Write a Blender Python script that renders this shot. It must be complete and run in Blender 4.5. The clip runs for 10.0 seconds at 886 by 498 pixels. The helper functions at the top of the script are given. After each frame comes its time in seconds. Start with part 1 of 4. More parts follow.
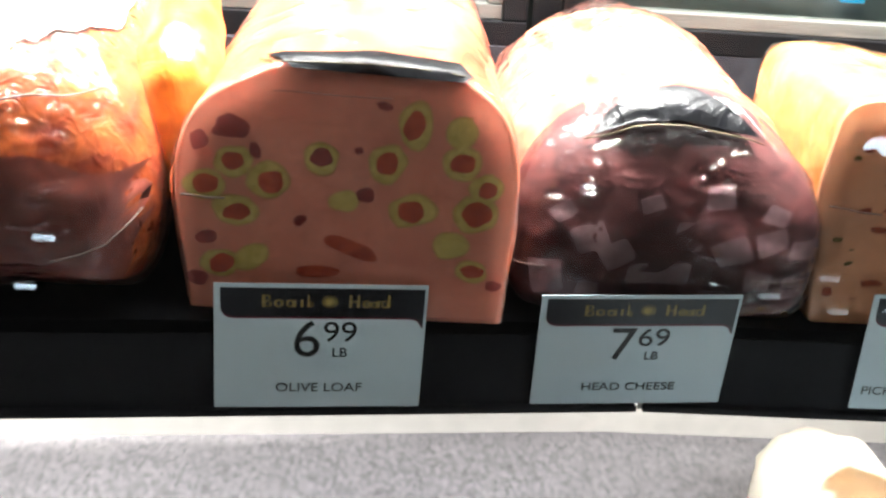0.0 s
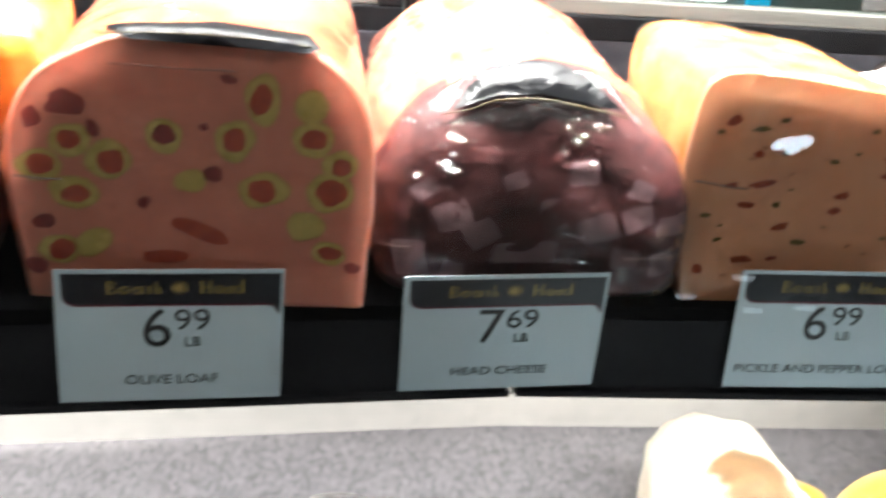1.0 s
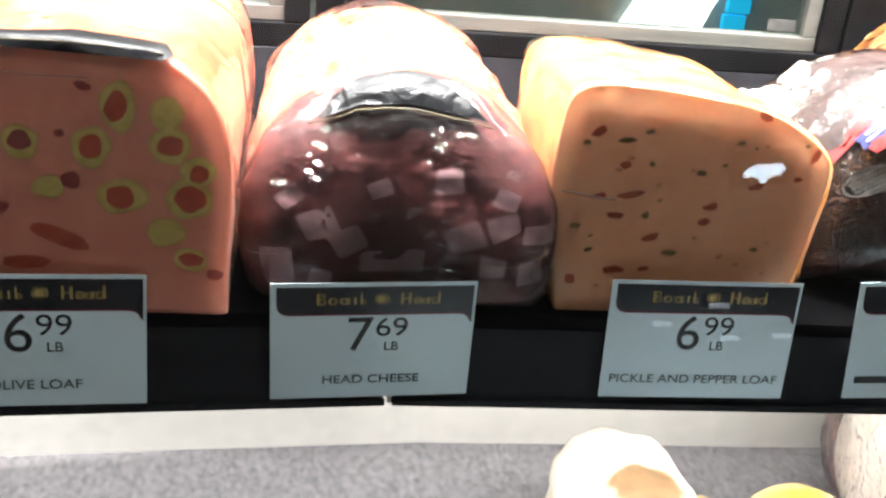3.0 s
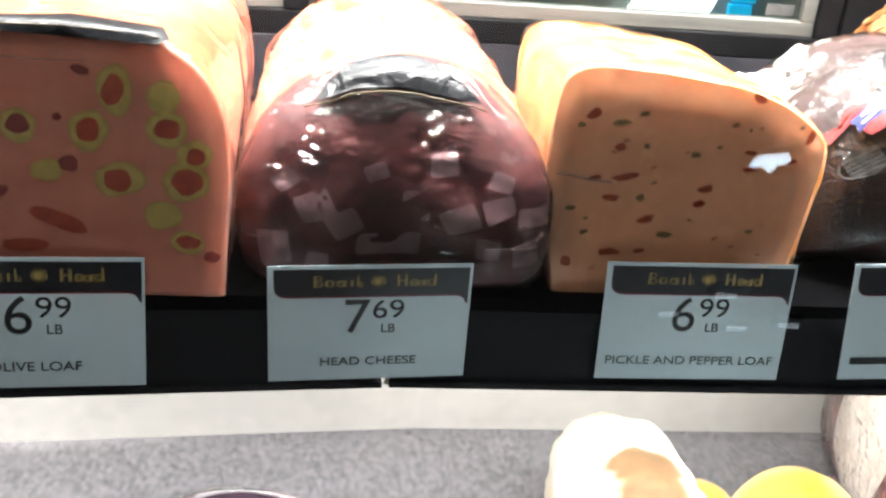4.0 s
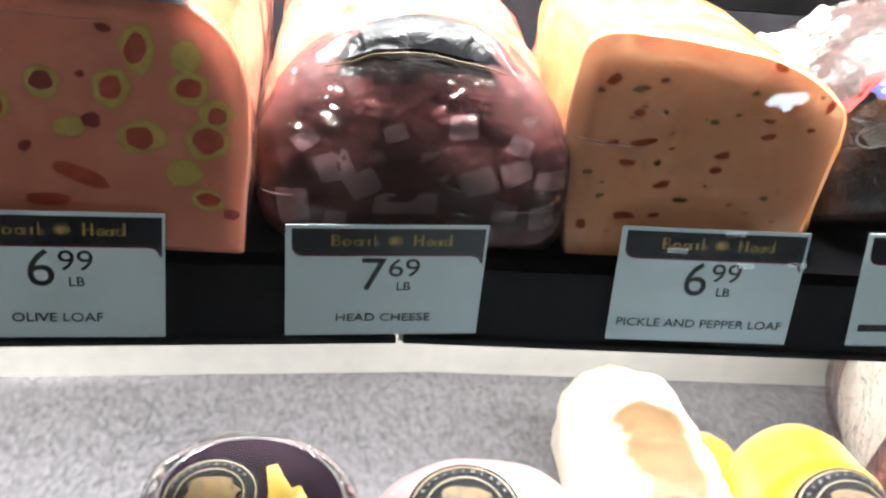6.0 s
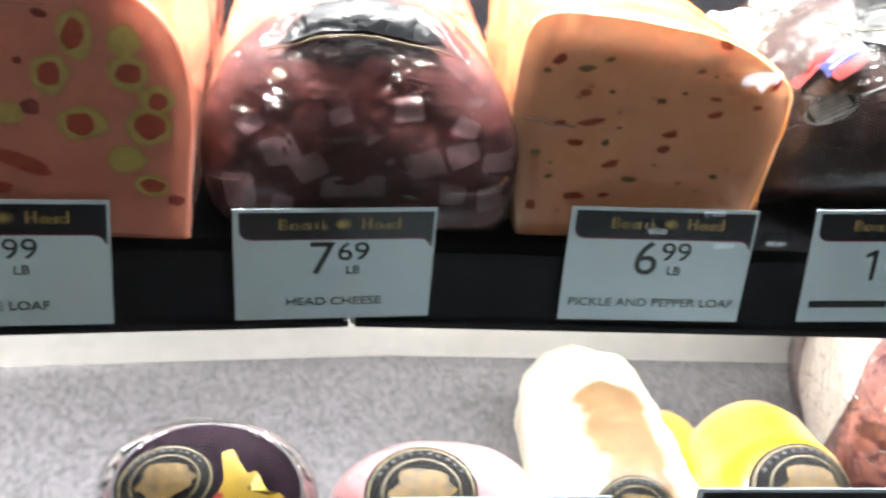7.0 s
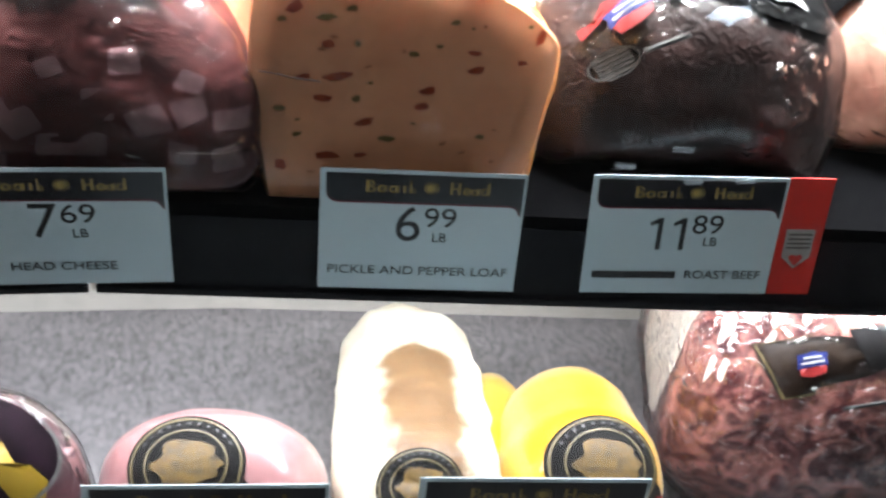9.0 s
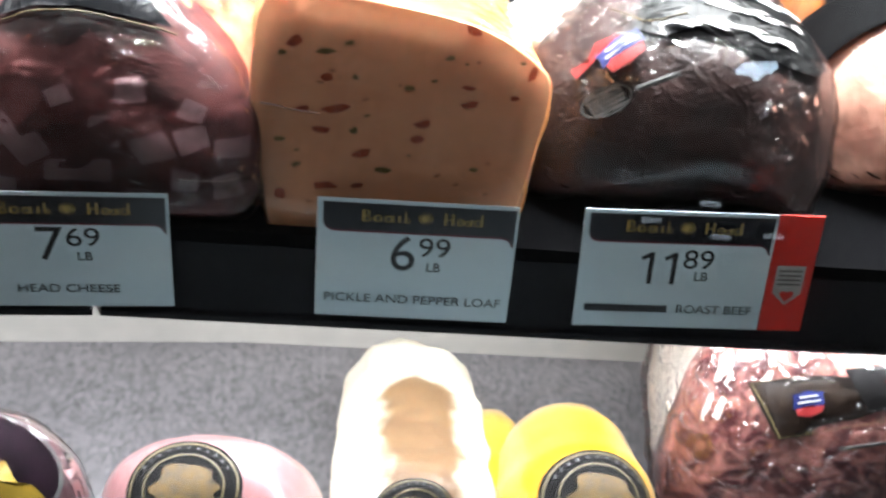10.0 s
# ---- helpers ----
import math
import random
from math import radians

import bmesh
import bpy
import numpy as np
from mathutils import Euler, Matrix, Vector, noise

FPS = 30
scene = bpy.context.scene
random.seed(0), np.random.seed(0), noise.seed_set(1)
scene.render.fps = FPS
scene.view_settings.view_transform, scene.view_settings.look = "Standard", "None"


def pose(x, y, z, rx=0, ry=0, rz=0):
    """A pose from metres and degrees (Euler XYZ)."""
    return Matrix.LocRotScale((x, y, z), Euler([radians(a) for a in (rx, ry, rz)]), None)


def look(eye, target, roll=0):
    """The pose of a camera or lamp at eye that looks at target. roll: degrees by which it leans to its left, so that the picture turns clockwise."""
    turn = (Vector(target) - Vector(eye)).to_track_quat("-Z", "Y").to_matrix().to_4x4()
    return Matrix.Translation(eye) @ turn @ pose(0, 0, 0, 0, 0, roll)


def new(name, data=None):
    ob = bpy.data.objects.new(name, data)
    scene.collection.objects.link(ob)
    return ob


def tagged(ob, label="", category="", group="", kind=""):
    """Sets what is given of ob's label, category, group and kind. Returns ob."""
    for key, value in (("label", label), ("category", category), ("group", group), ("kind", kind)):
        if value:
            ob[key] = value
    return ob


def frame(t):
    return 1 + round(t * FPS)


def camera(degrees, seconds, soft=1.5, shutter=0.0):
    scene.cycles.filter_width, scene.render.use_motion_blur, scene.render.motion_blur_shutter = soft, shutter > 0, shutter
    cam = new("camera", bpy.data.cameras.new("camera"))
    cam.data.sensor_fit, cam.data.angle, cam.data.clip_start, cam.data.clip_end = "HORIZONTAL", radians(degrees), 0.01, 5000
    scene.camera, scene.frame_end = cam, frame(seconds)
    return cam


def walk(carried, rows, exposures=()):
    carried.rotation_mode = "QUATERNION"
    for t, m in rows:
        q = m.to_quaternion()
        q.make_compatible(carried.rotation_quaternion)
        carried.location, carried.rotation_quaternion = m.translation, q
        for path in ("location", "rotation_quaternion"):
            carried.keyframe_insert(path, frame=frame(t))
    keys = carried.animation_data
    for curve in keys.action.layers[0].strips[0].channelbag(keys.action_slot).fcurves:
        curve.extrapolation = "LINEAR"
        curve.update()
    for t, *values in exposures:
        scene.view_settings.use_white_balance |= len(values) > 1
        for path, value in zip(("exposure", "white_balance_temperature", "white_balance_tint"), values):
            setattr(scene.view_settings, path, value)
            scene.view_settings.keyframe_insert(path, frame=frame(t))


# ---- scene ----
cam = camera(45.2, 10.0, 2.4, 0.6)
PATH = [
    (0, (0.038, 0.016, 1.311), (0.144, 1.812, 0.436), 4.3),
    (0.5, (0.04, 0.016, 1.308), (0.19, 1.811, 0.437), 5.0),
    (1, (0.066, 0.023, 1.296), (0.309, 1.818, 0.448), 5.0),
    (1.5, (0.09, 0.016, 1.296), (0.383, 1.831, 0.507), 5.8),
    (2, (0.112, 0.015, 1.294), (0.395, 1.83, 0.504), 5.7),
    (2.5, (0.115, 0.014, 1.295), (0.382, 1.83, 0.5), 5.6),
    (4, (0.12, 0.006, 1.292), (0.365, 1.818, 0.48), 5.0),
    (4.5, (0.123, 0.006, 1.295), (0.362, 1.81, 0.467), 4.8),
    (5, (0.117, 0.01, 1.3), (0.33, 1.803, 0.44), 5.5),
    (5.5, (0.119, 0.019, 1.319), (0.336, 1.762, 0.362), 5.4),
    (5.7, (0.116, 0.014, 1.309), (0.349, 1.766, 0.373), 6.5),
    (6.8, (0.125, 0.005, 1.305), (0.363, 1.753, 0.363), 5.5),
    (7, (0.131, 0.007, 1.307), (0.394, 1.742, 0.348), 6.0),
    (7.5, (0.136, 0.015, 1.314), (0.472, 1.725, 0.333), 6.5),
    (8, (0.144, 0.03, 1.331), (0.568, 1.647, 0.233), 6.7),
    (8.5, (0.195, 0.03, 1.332), (0.587, 1.708, 0.317), 6.0),
    (9, (0.236, 0.034, 1.313), (0.517, 1.699, 0.241), 7.3),
    (9.5, (0.259, 0.027, 1.311), (0.516, 1.721, 0.28), 6.8),
    (10, (0.25, 0.019, 1.312), (0.471, 1.74, 0.318), 7.1),
]
walk(cam, [(t, look(eye, target, roll)) for t, eye, target, roll in PATH], [(0, -0.08, 6250, 10), (7, -0.13, 6200, 10), (8, -0.52, 5950, 10), (9, -0.55, 5950, 10), (10, -0.56, 5950, 10)])

# ---- light ----
world = bpy.data.worlds.new("store_air")
world.use_nodes = True
world.node_tree.nodes["Background"].inputs[0].default_value = (0.9, 0.95, 1.0, 1)
world.node_tree.nodes["Background"].inputs[1].default_value = 0.05
scene.world = world
scene.view_settings.exposure = 0.0


def area(name, eye, target, sx, sy, watts, colour, spread):
    data = bpy.data.lights.new(name, "AREA")
    data.shape, data.size, data.size_y, data.energy, data.color = "RECTANGLE", sx, sy, watts, colour
    ob = new(name, data)
    data.spread = radians(spread)
    ob.matrix_world = look(eye, target)
    return ob


CASE_W, REAR_W, SHELF_W = 38.0, 8.0, 9.4
case_lamp = area("case_lamp", (0.25, 0.53, 1.53), (0.25, 0.53, 1.0), 1.7, 0.05, CASE_W, (1.0, 0.95, 0.90), 75)
rear_lamp = area("rear_lamp", (0.25, 0.628, 1.41), (0.25, 0.45, 1.17), 1.7, 0.07, REAR_W, (1.0, 0.95, 0.88), 120)
shelf_lamp = area("shelf_lamp", (0.28, 0.440, 1.066), (0.28, 0.425, 0.87), 1.5, 0.03, SHELF_W, (1.0, 0.97, 0.96), 150)


# ---- materials ----
def base_mat(name, rough=0.5, metal=0.0, coat=0.0, coat_rough=0.05, spec=0.5, soft=0.0):
    m = bpy.data.materials.new(name)
    m.use_nodes = True
    p = m.node_tree.nodes["Principled BSDF"]
    p.inputs["Roughness"].default_value, p.inputs["Metallic"].default_value = rough, metal
    p.inputs["Coat Weight"].default_value, p.inputs["Coat Roughness"].default_value = coat, coat_rough
    p.inputs["Specular IOR Level"].default_value = spec
    if soft:
        p.inputs["Subsurface Weight"].default_value, p.inputs["Subsurface Scale"].default_value = soft, 0.016
        p.inputs["Subsurface Radius"].default_value = (1.0, 0.45, 0.25)
    return m, m.node_tree, p


def coords(nt, scale=(1, 1, 1)):
    tc, mp = nt.nodes.new("ShaderNodeTexCoord"), nt.nodes.new("ShaderNodeMapping")
    mp.inputs["Scale"].default_value = scale
    nt.links.new(tc.outputs["Object"], mp.inputs["Vector"])
    return mp.outputs["Vector"]


def noise_node(nt, vec, scale, detail=4.0, rough=0.55, warp=0.0):
    n = nt.nodes.new("ShaderNodeTexNoise")
    n.inputs["Scale"].default_value, n.inputs["Detail"].default_value = scale, detail
    n.inputs["Roughness"].default_value, n.inputs["Distortion"].default_value = rough, warp
    nt.links.new(vec, n.inputs["Vector"])
    return n.outputs["Fac"]


def ramp(nt, fac, stops):
    r = nt.nodes.new("ShaderNodeValToRGB")
    while len(r.color_ramp.elements) < len(stops):
        r.color_ramp.elements.new(0.5)
    for e, (pos, col) in zip(r.color_ramp.elements, stops):
        e.position, e.color = pos, (*col, 1)
    nt.links.new(fac, r.inputs["Fac"])
    return r.outputs["Color"]


def mix(nt, a, b, fac, kind="MIX"):
    n = nt.nodes.new("ShaderNodeMix")
    n.data_type, n.blend_type = "RGBA", kind
    for sock, value in ((n.inputs[0], fac), (n.inputs[6], a), (n.inputs[7], b)):
        if hasattr(value, "links"):
            nt.links.new(value, sock)
        elif isinstance(value, tuple):
            sock.default_value = (*value, 1)
        else:
            sock.default_value = value
    return n.outputs[2]


def bump(nt, p, fac, strength, dist, coat_too=True):
    b = nt.nodes.new("ShaderNodeBump")
    b.inputs["Strength"].default_value, b.inputs["Distance"].default_value = strength, dist
    nt.links.new(fac, b.inputs["Height"])
    nt.links.new(b.outputs["Normal"], p.inputs["Normal"])
    if coat_too:
        nt.links.new(b.outputs["Normal"], p.inputs["Coat Normal"])


def speckled(name, dark, light, scale, rough, coat=0.0, metal=0.0, rel=0.15, fine=(0.0, 0.0), stretch=(1, 1, 1), warp=0.0, blur=(0.35, 0.65), dist=0.001, spec=0.5, film=0.0, soft=0.0, mottle=0.28):
    """Two colours mixed by a coarse noise, with a second fine grain and relief."""
    m, nt, p = base_mat(name, rough, metal, coat, 0.07, spec, soft)
    p.inputs["Sheen Weight"].default_value, p.inputs["Sheen Roughness"].default_value = film, 0.35
    v = coords(nt, stretch)
    big = ramp(nt, noise_node(nt, v, scale, 5, 0.6, warp), [(blur[0], dark), (blur[1], light)])
    grain = noise_node(nt, v, scale * 6, 3, 0.6)
    grey = ramp(nt, grain, [(0.3, (1 - mottle,) * 3), (0.7, (1 + mottle * 0.35,) * 3)])
    nt.links.new(mix(nt, big, grey, 0.8, "MULTIPLY"), p.inputs["Base Color"])
    if rel:
        bump(nt, p, noise_node(nt, v, scale * (fine[0] or 2.0), 4, 0.6, fine[1]), rel, dist)
    return m


def plain(name, col, rough=0.5, metal=0.0, coat=0.0, var=0.12, scale=60.0, rel=0.0):
    lo = tuple(c * (1 - var) for c in col)
    hi = tuple(min(1.0, c * (1 + var)) for c in col)
    return speckled(name, lo, hi, scale, rough, coat, metal, rel, mottle=min(0.28, 2 * var))


def glowing(name, col, strength):
    m, nt, p = base_mat(name)
    p.inputs["Base Color"].default_value = (*col, 1)
    p.inputs["Emission Color"].default_value, p.inputs["Emission Strength"].default_value = (*col, 1), strength
    return m


def clear_glass(name, tint, gloss):
    m = bpy.data.materials.new(name)
    m.use_nodes = True
    nt = m.node_tree
    nt.nodes.clear()
    out, mx = nt.nodes.new("ShaderNodeOutputMaterial"), nt.nodes.new("ShaderNodeMixShader")
    tr, gl, fr = nt.nodes.new("ShaderNodeBsdfTransparent"), nt.nodes.new("ShaderNodeBsdfGlossy"), nt.nodes.new("ShaderNodeFresnel")
    tr.inputs[0].default_value = (*tint, 1)
    gl.inputs["Roughness"].default_value = 0.0
    gl.inputs["Color"].default_value = (gloss, gloss, gloss, 1)
    fr.inputs[0].default_value = 1.45
    nt.links.new(fr.outputs[0], mx.inputs[0])
    nt.links.new(tr.outputs[0], mx.inputs[1])
    nt.links.new(gl.outputs[0], mx.inputs[2])
    nt.links.new(mx.outputs[0], out.inputs[0])
    return m


def wrap_film(name, scale, strength, dist, warp=0.6, stretch=(1, 1, 1), ior=1.62, patch=(0.35, 0.6), patch_scale=14.0, haze=0.012):
    """Slightly cloudy plastic wrap: see-through, taut in places and crumpled into glossy folds in others."""
    m = clear_glass(name, (0.985, 0.98, 0.98), 1.0)
    nt = m.node_tree
    v = coords(nt, stretch)
    n = nt.nodes.new("ShaderNodeTexNoise")
    n.noise_type = "RIDGED_MULTIFRACTAL"
    n.inputs["Scale"].default_value, n.inputs["Detail"].default_value, n.inputs["Distortion"].default_value = scale, 4.0, warp
    nt.links.new(v, n.inputs["Vector"])
    where = ramp(nt, noise_node(nt, coords(nt), patch_scale, 3, 0.6, 0.4), [(patch[0], (0, 0, 0)), (patch[1], (1, 1, 1))])
    times = nt.nodes.new("ShaderNodeMath")
    times.operation = "MULTIPLY"
    nt.links.new(n.outputs["Fac"], times.inputs[0])
    nt.links.new(where, times.inputs[1])
    b = nt.nodes.new("ShaderNodeBump")
    b.inputs["Strength"].default_value, b.inputs["Distance"].default_value = strength, dist
    nt.links.new(times.outputs[0], b.inputs["Height"])
    for node in nt.nodes:
        if node.type in ("BSDF_GLOSSY", "FRESNEL"):
            nt.links.new(b.outputs["Normal"], node.inputs["Normal"])
        if node.type == "FRESNEL":
            node.inputs["IOR"].default_value = ior
        if node.type == "BSDF_GLOSSY":
            node.inputs["Roughness"].default_value = 0.05
        if node.type == "BSDF_TRANSPARENT":
            clear = node
        if node.type == "MIX_SHADER":
            gloss = node
    cloud, veil = nt.nodes.new("ShaderNodeBsdfDiffuse"), nt.nodes.new("ShaderNodeMixShader")
    cloud.inputs["Color"].default_value = (0.85, 0.85, 0.85, 1)
    veil.inputs[0].default_value = haze
    nt.links.new(clear.outputs[0], veil.inputs[1])
    nt.links.new(cloud.outputs[0], veil.inputs[2])
    nt.links.new(veil.outputs[0], gloss.inputs[1])
    return m


M = {}
M["film_tight"] = wrap_film("tight_clear_wrap", 60, 1.0, 0.0075, ior=1.44, patch=(0.48, 0.6), patch_scale=22.0)
M["film_loose"] = wrap_film("crumpled_clear_wrap", 105, 1.0, 0.013, stretch=(0.7, 1.3, 1.4), ior=1.46, patch=(0.45, 0.6))
M["film_fine"] = wrap_film("finely_crumpled_wrap", 110, 1.0, 0.009, 1.0, ior=1.6, patch=(0.34, 0.52), haze=0.006)
M["film_thin"] = wrap_film("thin_crumpled_wrap", 120, 1.0, 0.012, 1.0, ior=1.36, patch=(0.46, 0.58), patch_scale=20.0, haze=0.002)
M["black"] = speckled("black_plastic", (0.012, 0.012, 0.014), (0.019, 0.019, 0.022), 40, 0.45, rel=0.05, spec=0.05)
M["deck"] = speckled("black_deck", (0.002, 0.002, 0.0023), (0.0032, 0.0032, 0.0036), 30, 0.55, rel=0.1, spec=0.0)
M["grey_steel"] = speckled("speckled_grey_steel", (0.088, 0.082, 0.085), (0.222, 0.208, 0.213), 330, 0.55, rel=0.12, stretch=(1, 0.55, 1), blur=(0.35, 0.65), dist=0.0003)
M["dark_grey"] = speckled("dark_speckled_panel", (0.014, 0.014, 0.018), (0.036, 0.036, 0.042), 260, 0.6, rel=0.1, spec=0.2)
M["white_wall"] = plain("cream_liner", (0.50, 0.475, 0.43), 0.4, var=0.06, scale=14)
M["alu"] = speckled("brushed_aluminium", (0.10, 0.10, 0.09), (0.16, 0.16, 0.145), 30, 0.42, metal=0.2, rel=0.05, stretch=(0.3, 8, 8))
M["frame_black"] = speckled("black_window_frame", (0.004, 0.004, 0.0045), (0.008, 0.008, 0.009), 40, 0.5, rel=0.0, spec=0.08)
M["room"] = plain("back_room_wall", (0.34, 0.35, 0.33), 0.7, scale=3)
M["floor"] = plain("store_floor_tile", (0.30, 0.29, 0.27), 0.4, scale=4)
M["store_wall"] = plain("store_wall", (0.62, 0.60, 0.57), 0.8, scale=3)
M["card"] = plain("white_card", (0.47, 0.58, 0.63), 0.35, var=0.012, scale=30)
M["card_head"] = plain("card_header_black", (0.012, 0.013, 0.018), 0.35)
M["maroon"] = plain("maroon_line", (0.13, 0.012, 0.03), 0.4)
M["ink"] = plain("black_ink", (0.02, 0.022, 0.025), 0.5)
M["gold"] = plain("gold_print", (0.30, 0.215, 0.055), 0.5, var=0.35, scale=300)
M["red_card"] = plain("red_card", (0.55, 0.02, 0.012), 0.4)
M["glass"] = clear_glass("case_glass", (0.97, 0.985, 0.98), 1.0)
M["window_glass"] = clear_glass("door_glass", (0.8, 0.85, 0.83), 0.3)
M["lamp"] = glowing("ceiling_panel_light", (0.72, 0.87, 1.0), 13.0)
M["far_lamp"] = glowing("far_ceiling_light", (0.85, 0.94, 1.0), 3.0)
M["room_lamp"] = glowing("back_room_light", (0.95, 1.0, 0.95), 26.0)
# glow of the added fill panel, for general store light
M["fill_lamp"] = glowing("wide_fill_light", (1.0, 0.975, 0.945), 2.15)
# glow of the shape that stands in for a lamp reflection
M["reflection_lit"] = glowing("glowing_reflection_white", (1.0, 1.0, 1.0), 3.0)
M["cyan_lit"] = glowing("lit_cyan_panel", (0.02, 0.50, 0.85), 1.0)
M["olive_meat"] = speckled("olive_loaf_meat", (0.66, 0.23, 0.145), (0.78, 0.31, 0.20), 60, 0.42, coat=0.2, rel=0.12, fine=(0.35, 1.5), film=0.05, soft=0.08, mottle=0.16)
M["olive_rind"] = speckled("olive_loaf_rind", (0.36, 0.06, 0.02), (0.66, 0.20, 0.08), 44, 0.35, coat=0.25, rel=0.6, fine=(0.8, 0.8), stretch=(1, 0.5, 1), warp=1.0, film=0.03, soft=0.05, dist=0.003)
M["hc_rind"] = speckled("log_casing", (0.28, 0.045, 0.02), (0.68, 0.27, 0.15), 50, 0.3, coat=0.25, rel=0.7, fine=(1.2, 0.8), stretch=(1, 0.4, 1), warp=1.5, film=0.03, soft=0.05, dist=0.003)
M["pl_rind"] = speckled("pepper_loaf_rind", (0.50, 0.15, 0.02), (0.78, 0.36, 0.10), 60, 0.35, coat=0.25, rel=0.6, fine=(0.9, 0.8), film=0.03, soft=0.05, dist=0.003)
M["olive"] = speckled("green_olive", (0.52, 0.42, 0.085), (0.72, 0.60, 0.17), 220, 0.35, coat=0.3, rel=0.1)
M["pimento"] = speckled("red_pimento", (0.38, 0.045, 0.016), (0.60, 0.11, 0.04), 260, 0.35, coat=0.4, rel=0.1)
M["dark_fleck"] = speckled("dark_red_fleck", (0.22, 0.03, 0.025), (0.36, 0.055, 0.04), 260, 0.4, coat=0.4, rel=0.1)
M["hc_skin"] = speckled("head_cheese_meat", (0.050, 0.014, 0.015), (0.125, 0.038, 0.036), 62, 0.5, coat=0.05, rel=0.5, fine=(0.9, 0.6), stretch=(0.7, 1, 1.4), warp=1.5, blur=(0.36, 0.66), dist=0.002, film=0.0, spec=0.2)
M["hc_cube"] = speckled("pale_meat_cube", (0.16, 0.088, 0.095), (0.27, 0.165, 0.172), 70, 0.5, coat=0.1, rel=0.25, dist=0.002, film=0.0, spec=0.2)
M["hc_dark"] = speckled("dark_meat_piece", (0.045, 0.008, 0.008), (0.12, 0.018, 0.016), 160, 0.4, coat=0.2, rel=0.2, film=0.0)
M["pl_meat"] = speckled("pepper_loaf_meat", (0.74, 0.375, 0.195), (0.84, 0.455, 0.25), 45, 0.42, coat=0.1, rel=0.1, fine=(0.5, 1.5), film=0.02, soft=0.06, mottle=0.14)
M["pepper"] = speckled("orange_red_pepper", (0.30, 0.045, 0.012), (0.45, 0.09, 0.025), 300, 0.35, coat=0.6, rel=0.1)
M["pickle"] = speckled("green_pickle", (0.16, 0.13, 0.03), (0.27, 0.2, 0.06), 300, 0.4, coat=0.6, rel=0.1)
M["beef"] = speckled("roast_beef_crust", (0.0065, 0.0020, 0.0016), (0.031, 0.0082, 0.0054), 48, 0.5, coat=0.03, rel=0.8, fine=(3.2, 1.0), blur=(0.35, 0.68), dist=0.0016, film=0.0)
M["raw_beef"] = speckled("marbled_roast_beef", (0.060, 0.009, 0.011), (0.56, 0.24, 0.20), 64, 0.3, coat=0.4, rel=0.9, fine=(2.6, 0.9), warp=1.0, blur=(0.42, 0.66), dist=0.002, film=0.03)
M["ham_glaze"] = speckled("orange_glazed_ham", (0.26, 0.034, 0.012), (0.74, 0.19, 0.042), 75, 0.3, coat=0.25, rel=0.7, fine=(1.6, 0.7), warp=0.8, blur=(0.36, 0.66), dist=0.003, film=0.02)
M["ham_dark"] = speckled("dark_glazed_ham", (0.22, 0.06, 0.035), (0.72, 0.44, 0.33), 26, 0.3, coat=0.25, rel=0.6, fine=(2.4, 0.7), dist=0.003, film=0.02)
M["amber_film"] = speckled("amber_film", (0.50, 0.12, 0.010), (0.80, 0.36, 0.05), 50, 0.3, coat=0.6, rel=0.6, fine=(1.2, 1.0), dist=0.003)
M["netted"] = speckled("netted_turkey", (0.15, 0.042, 0.008), (0.36, 0.135, 0.032), 40, 0.45, coat=0.3, rel=0.6, fine=(2.0, 1.0), stretch=(1, 1, 0.5), dist=0.003)
M["pink_ham"] = speckled("pink_ham", (0.28, 0.125, 0.128), (0.40, 0.20, 0.20), 34, 0.3, coat=0.5, rel=0.1, dist=0.002, film=0.05, soft=0.05)


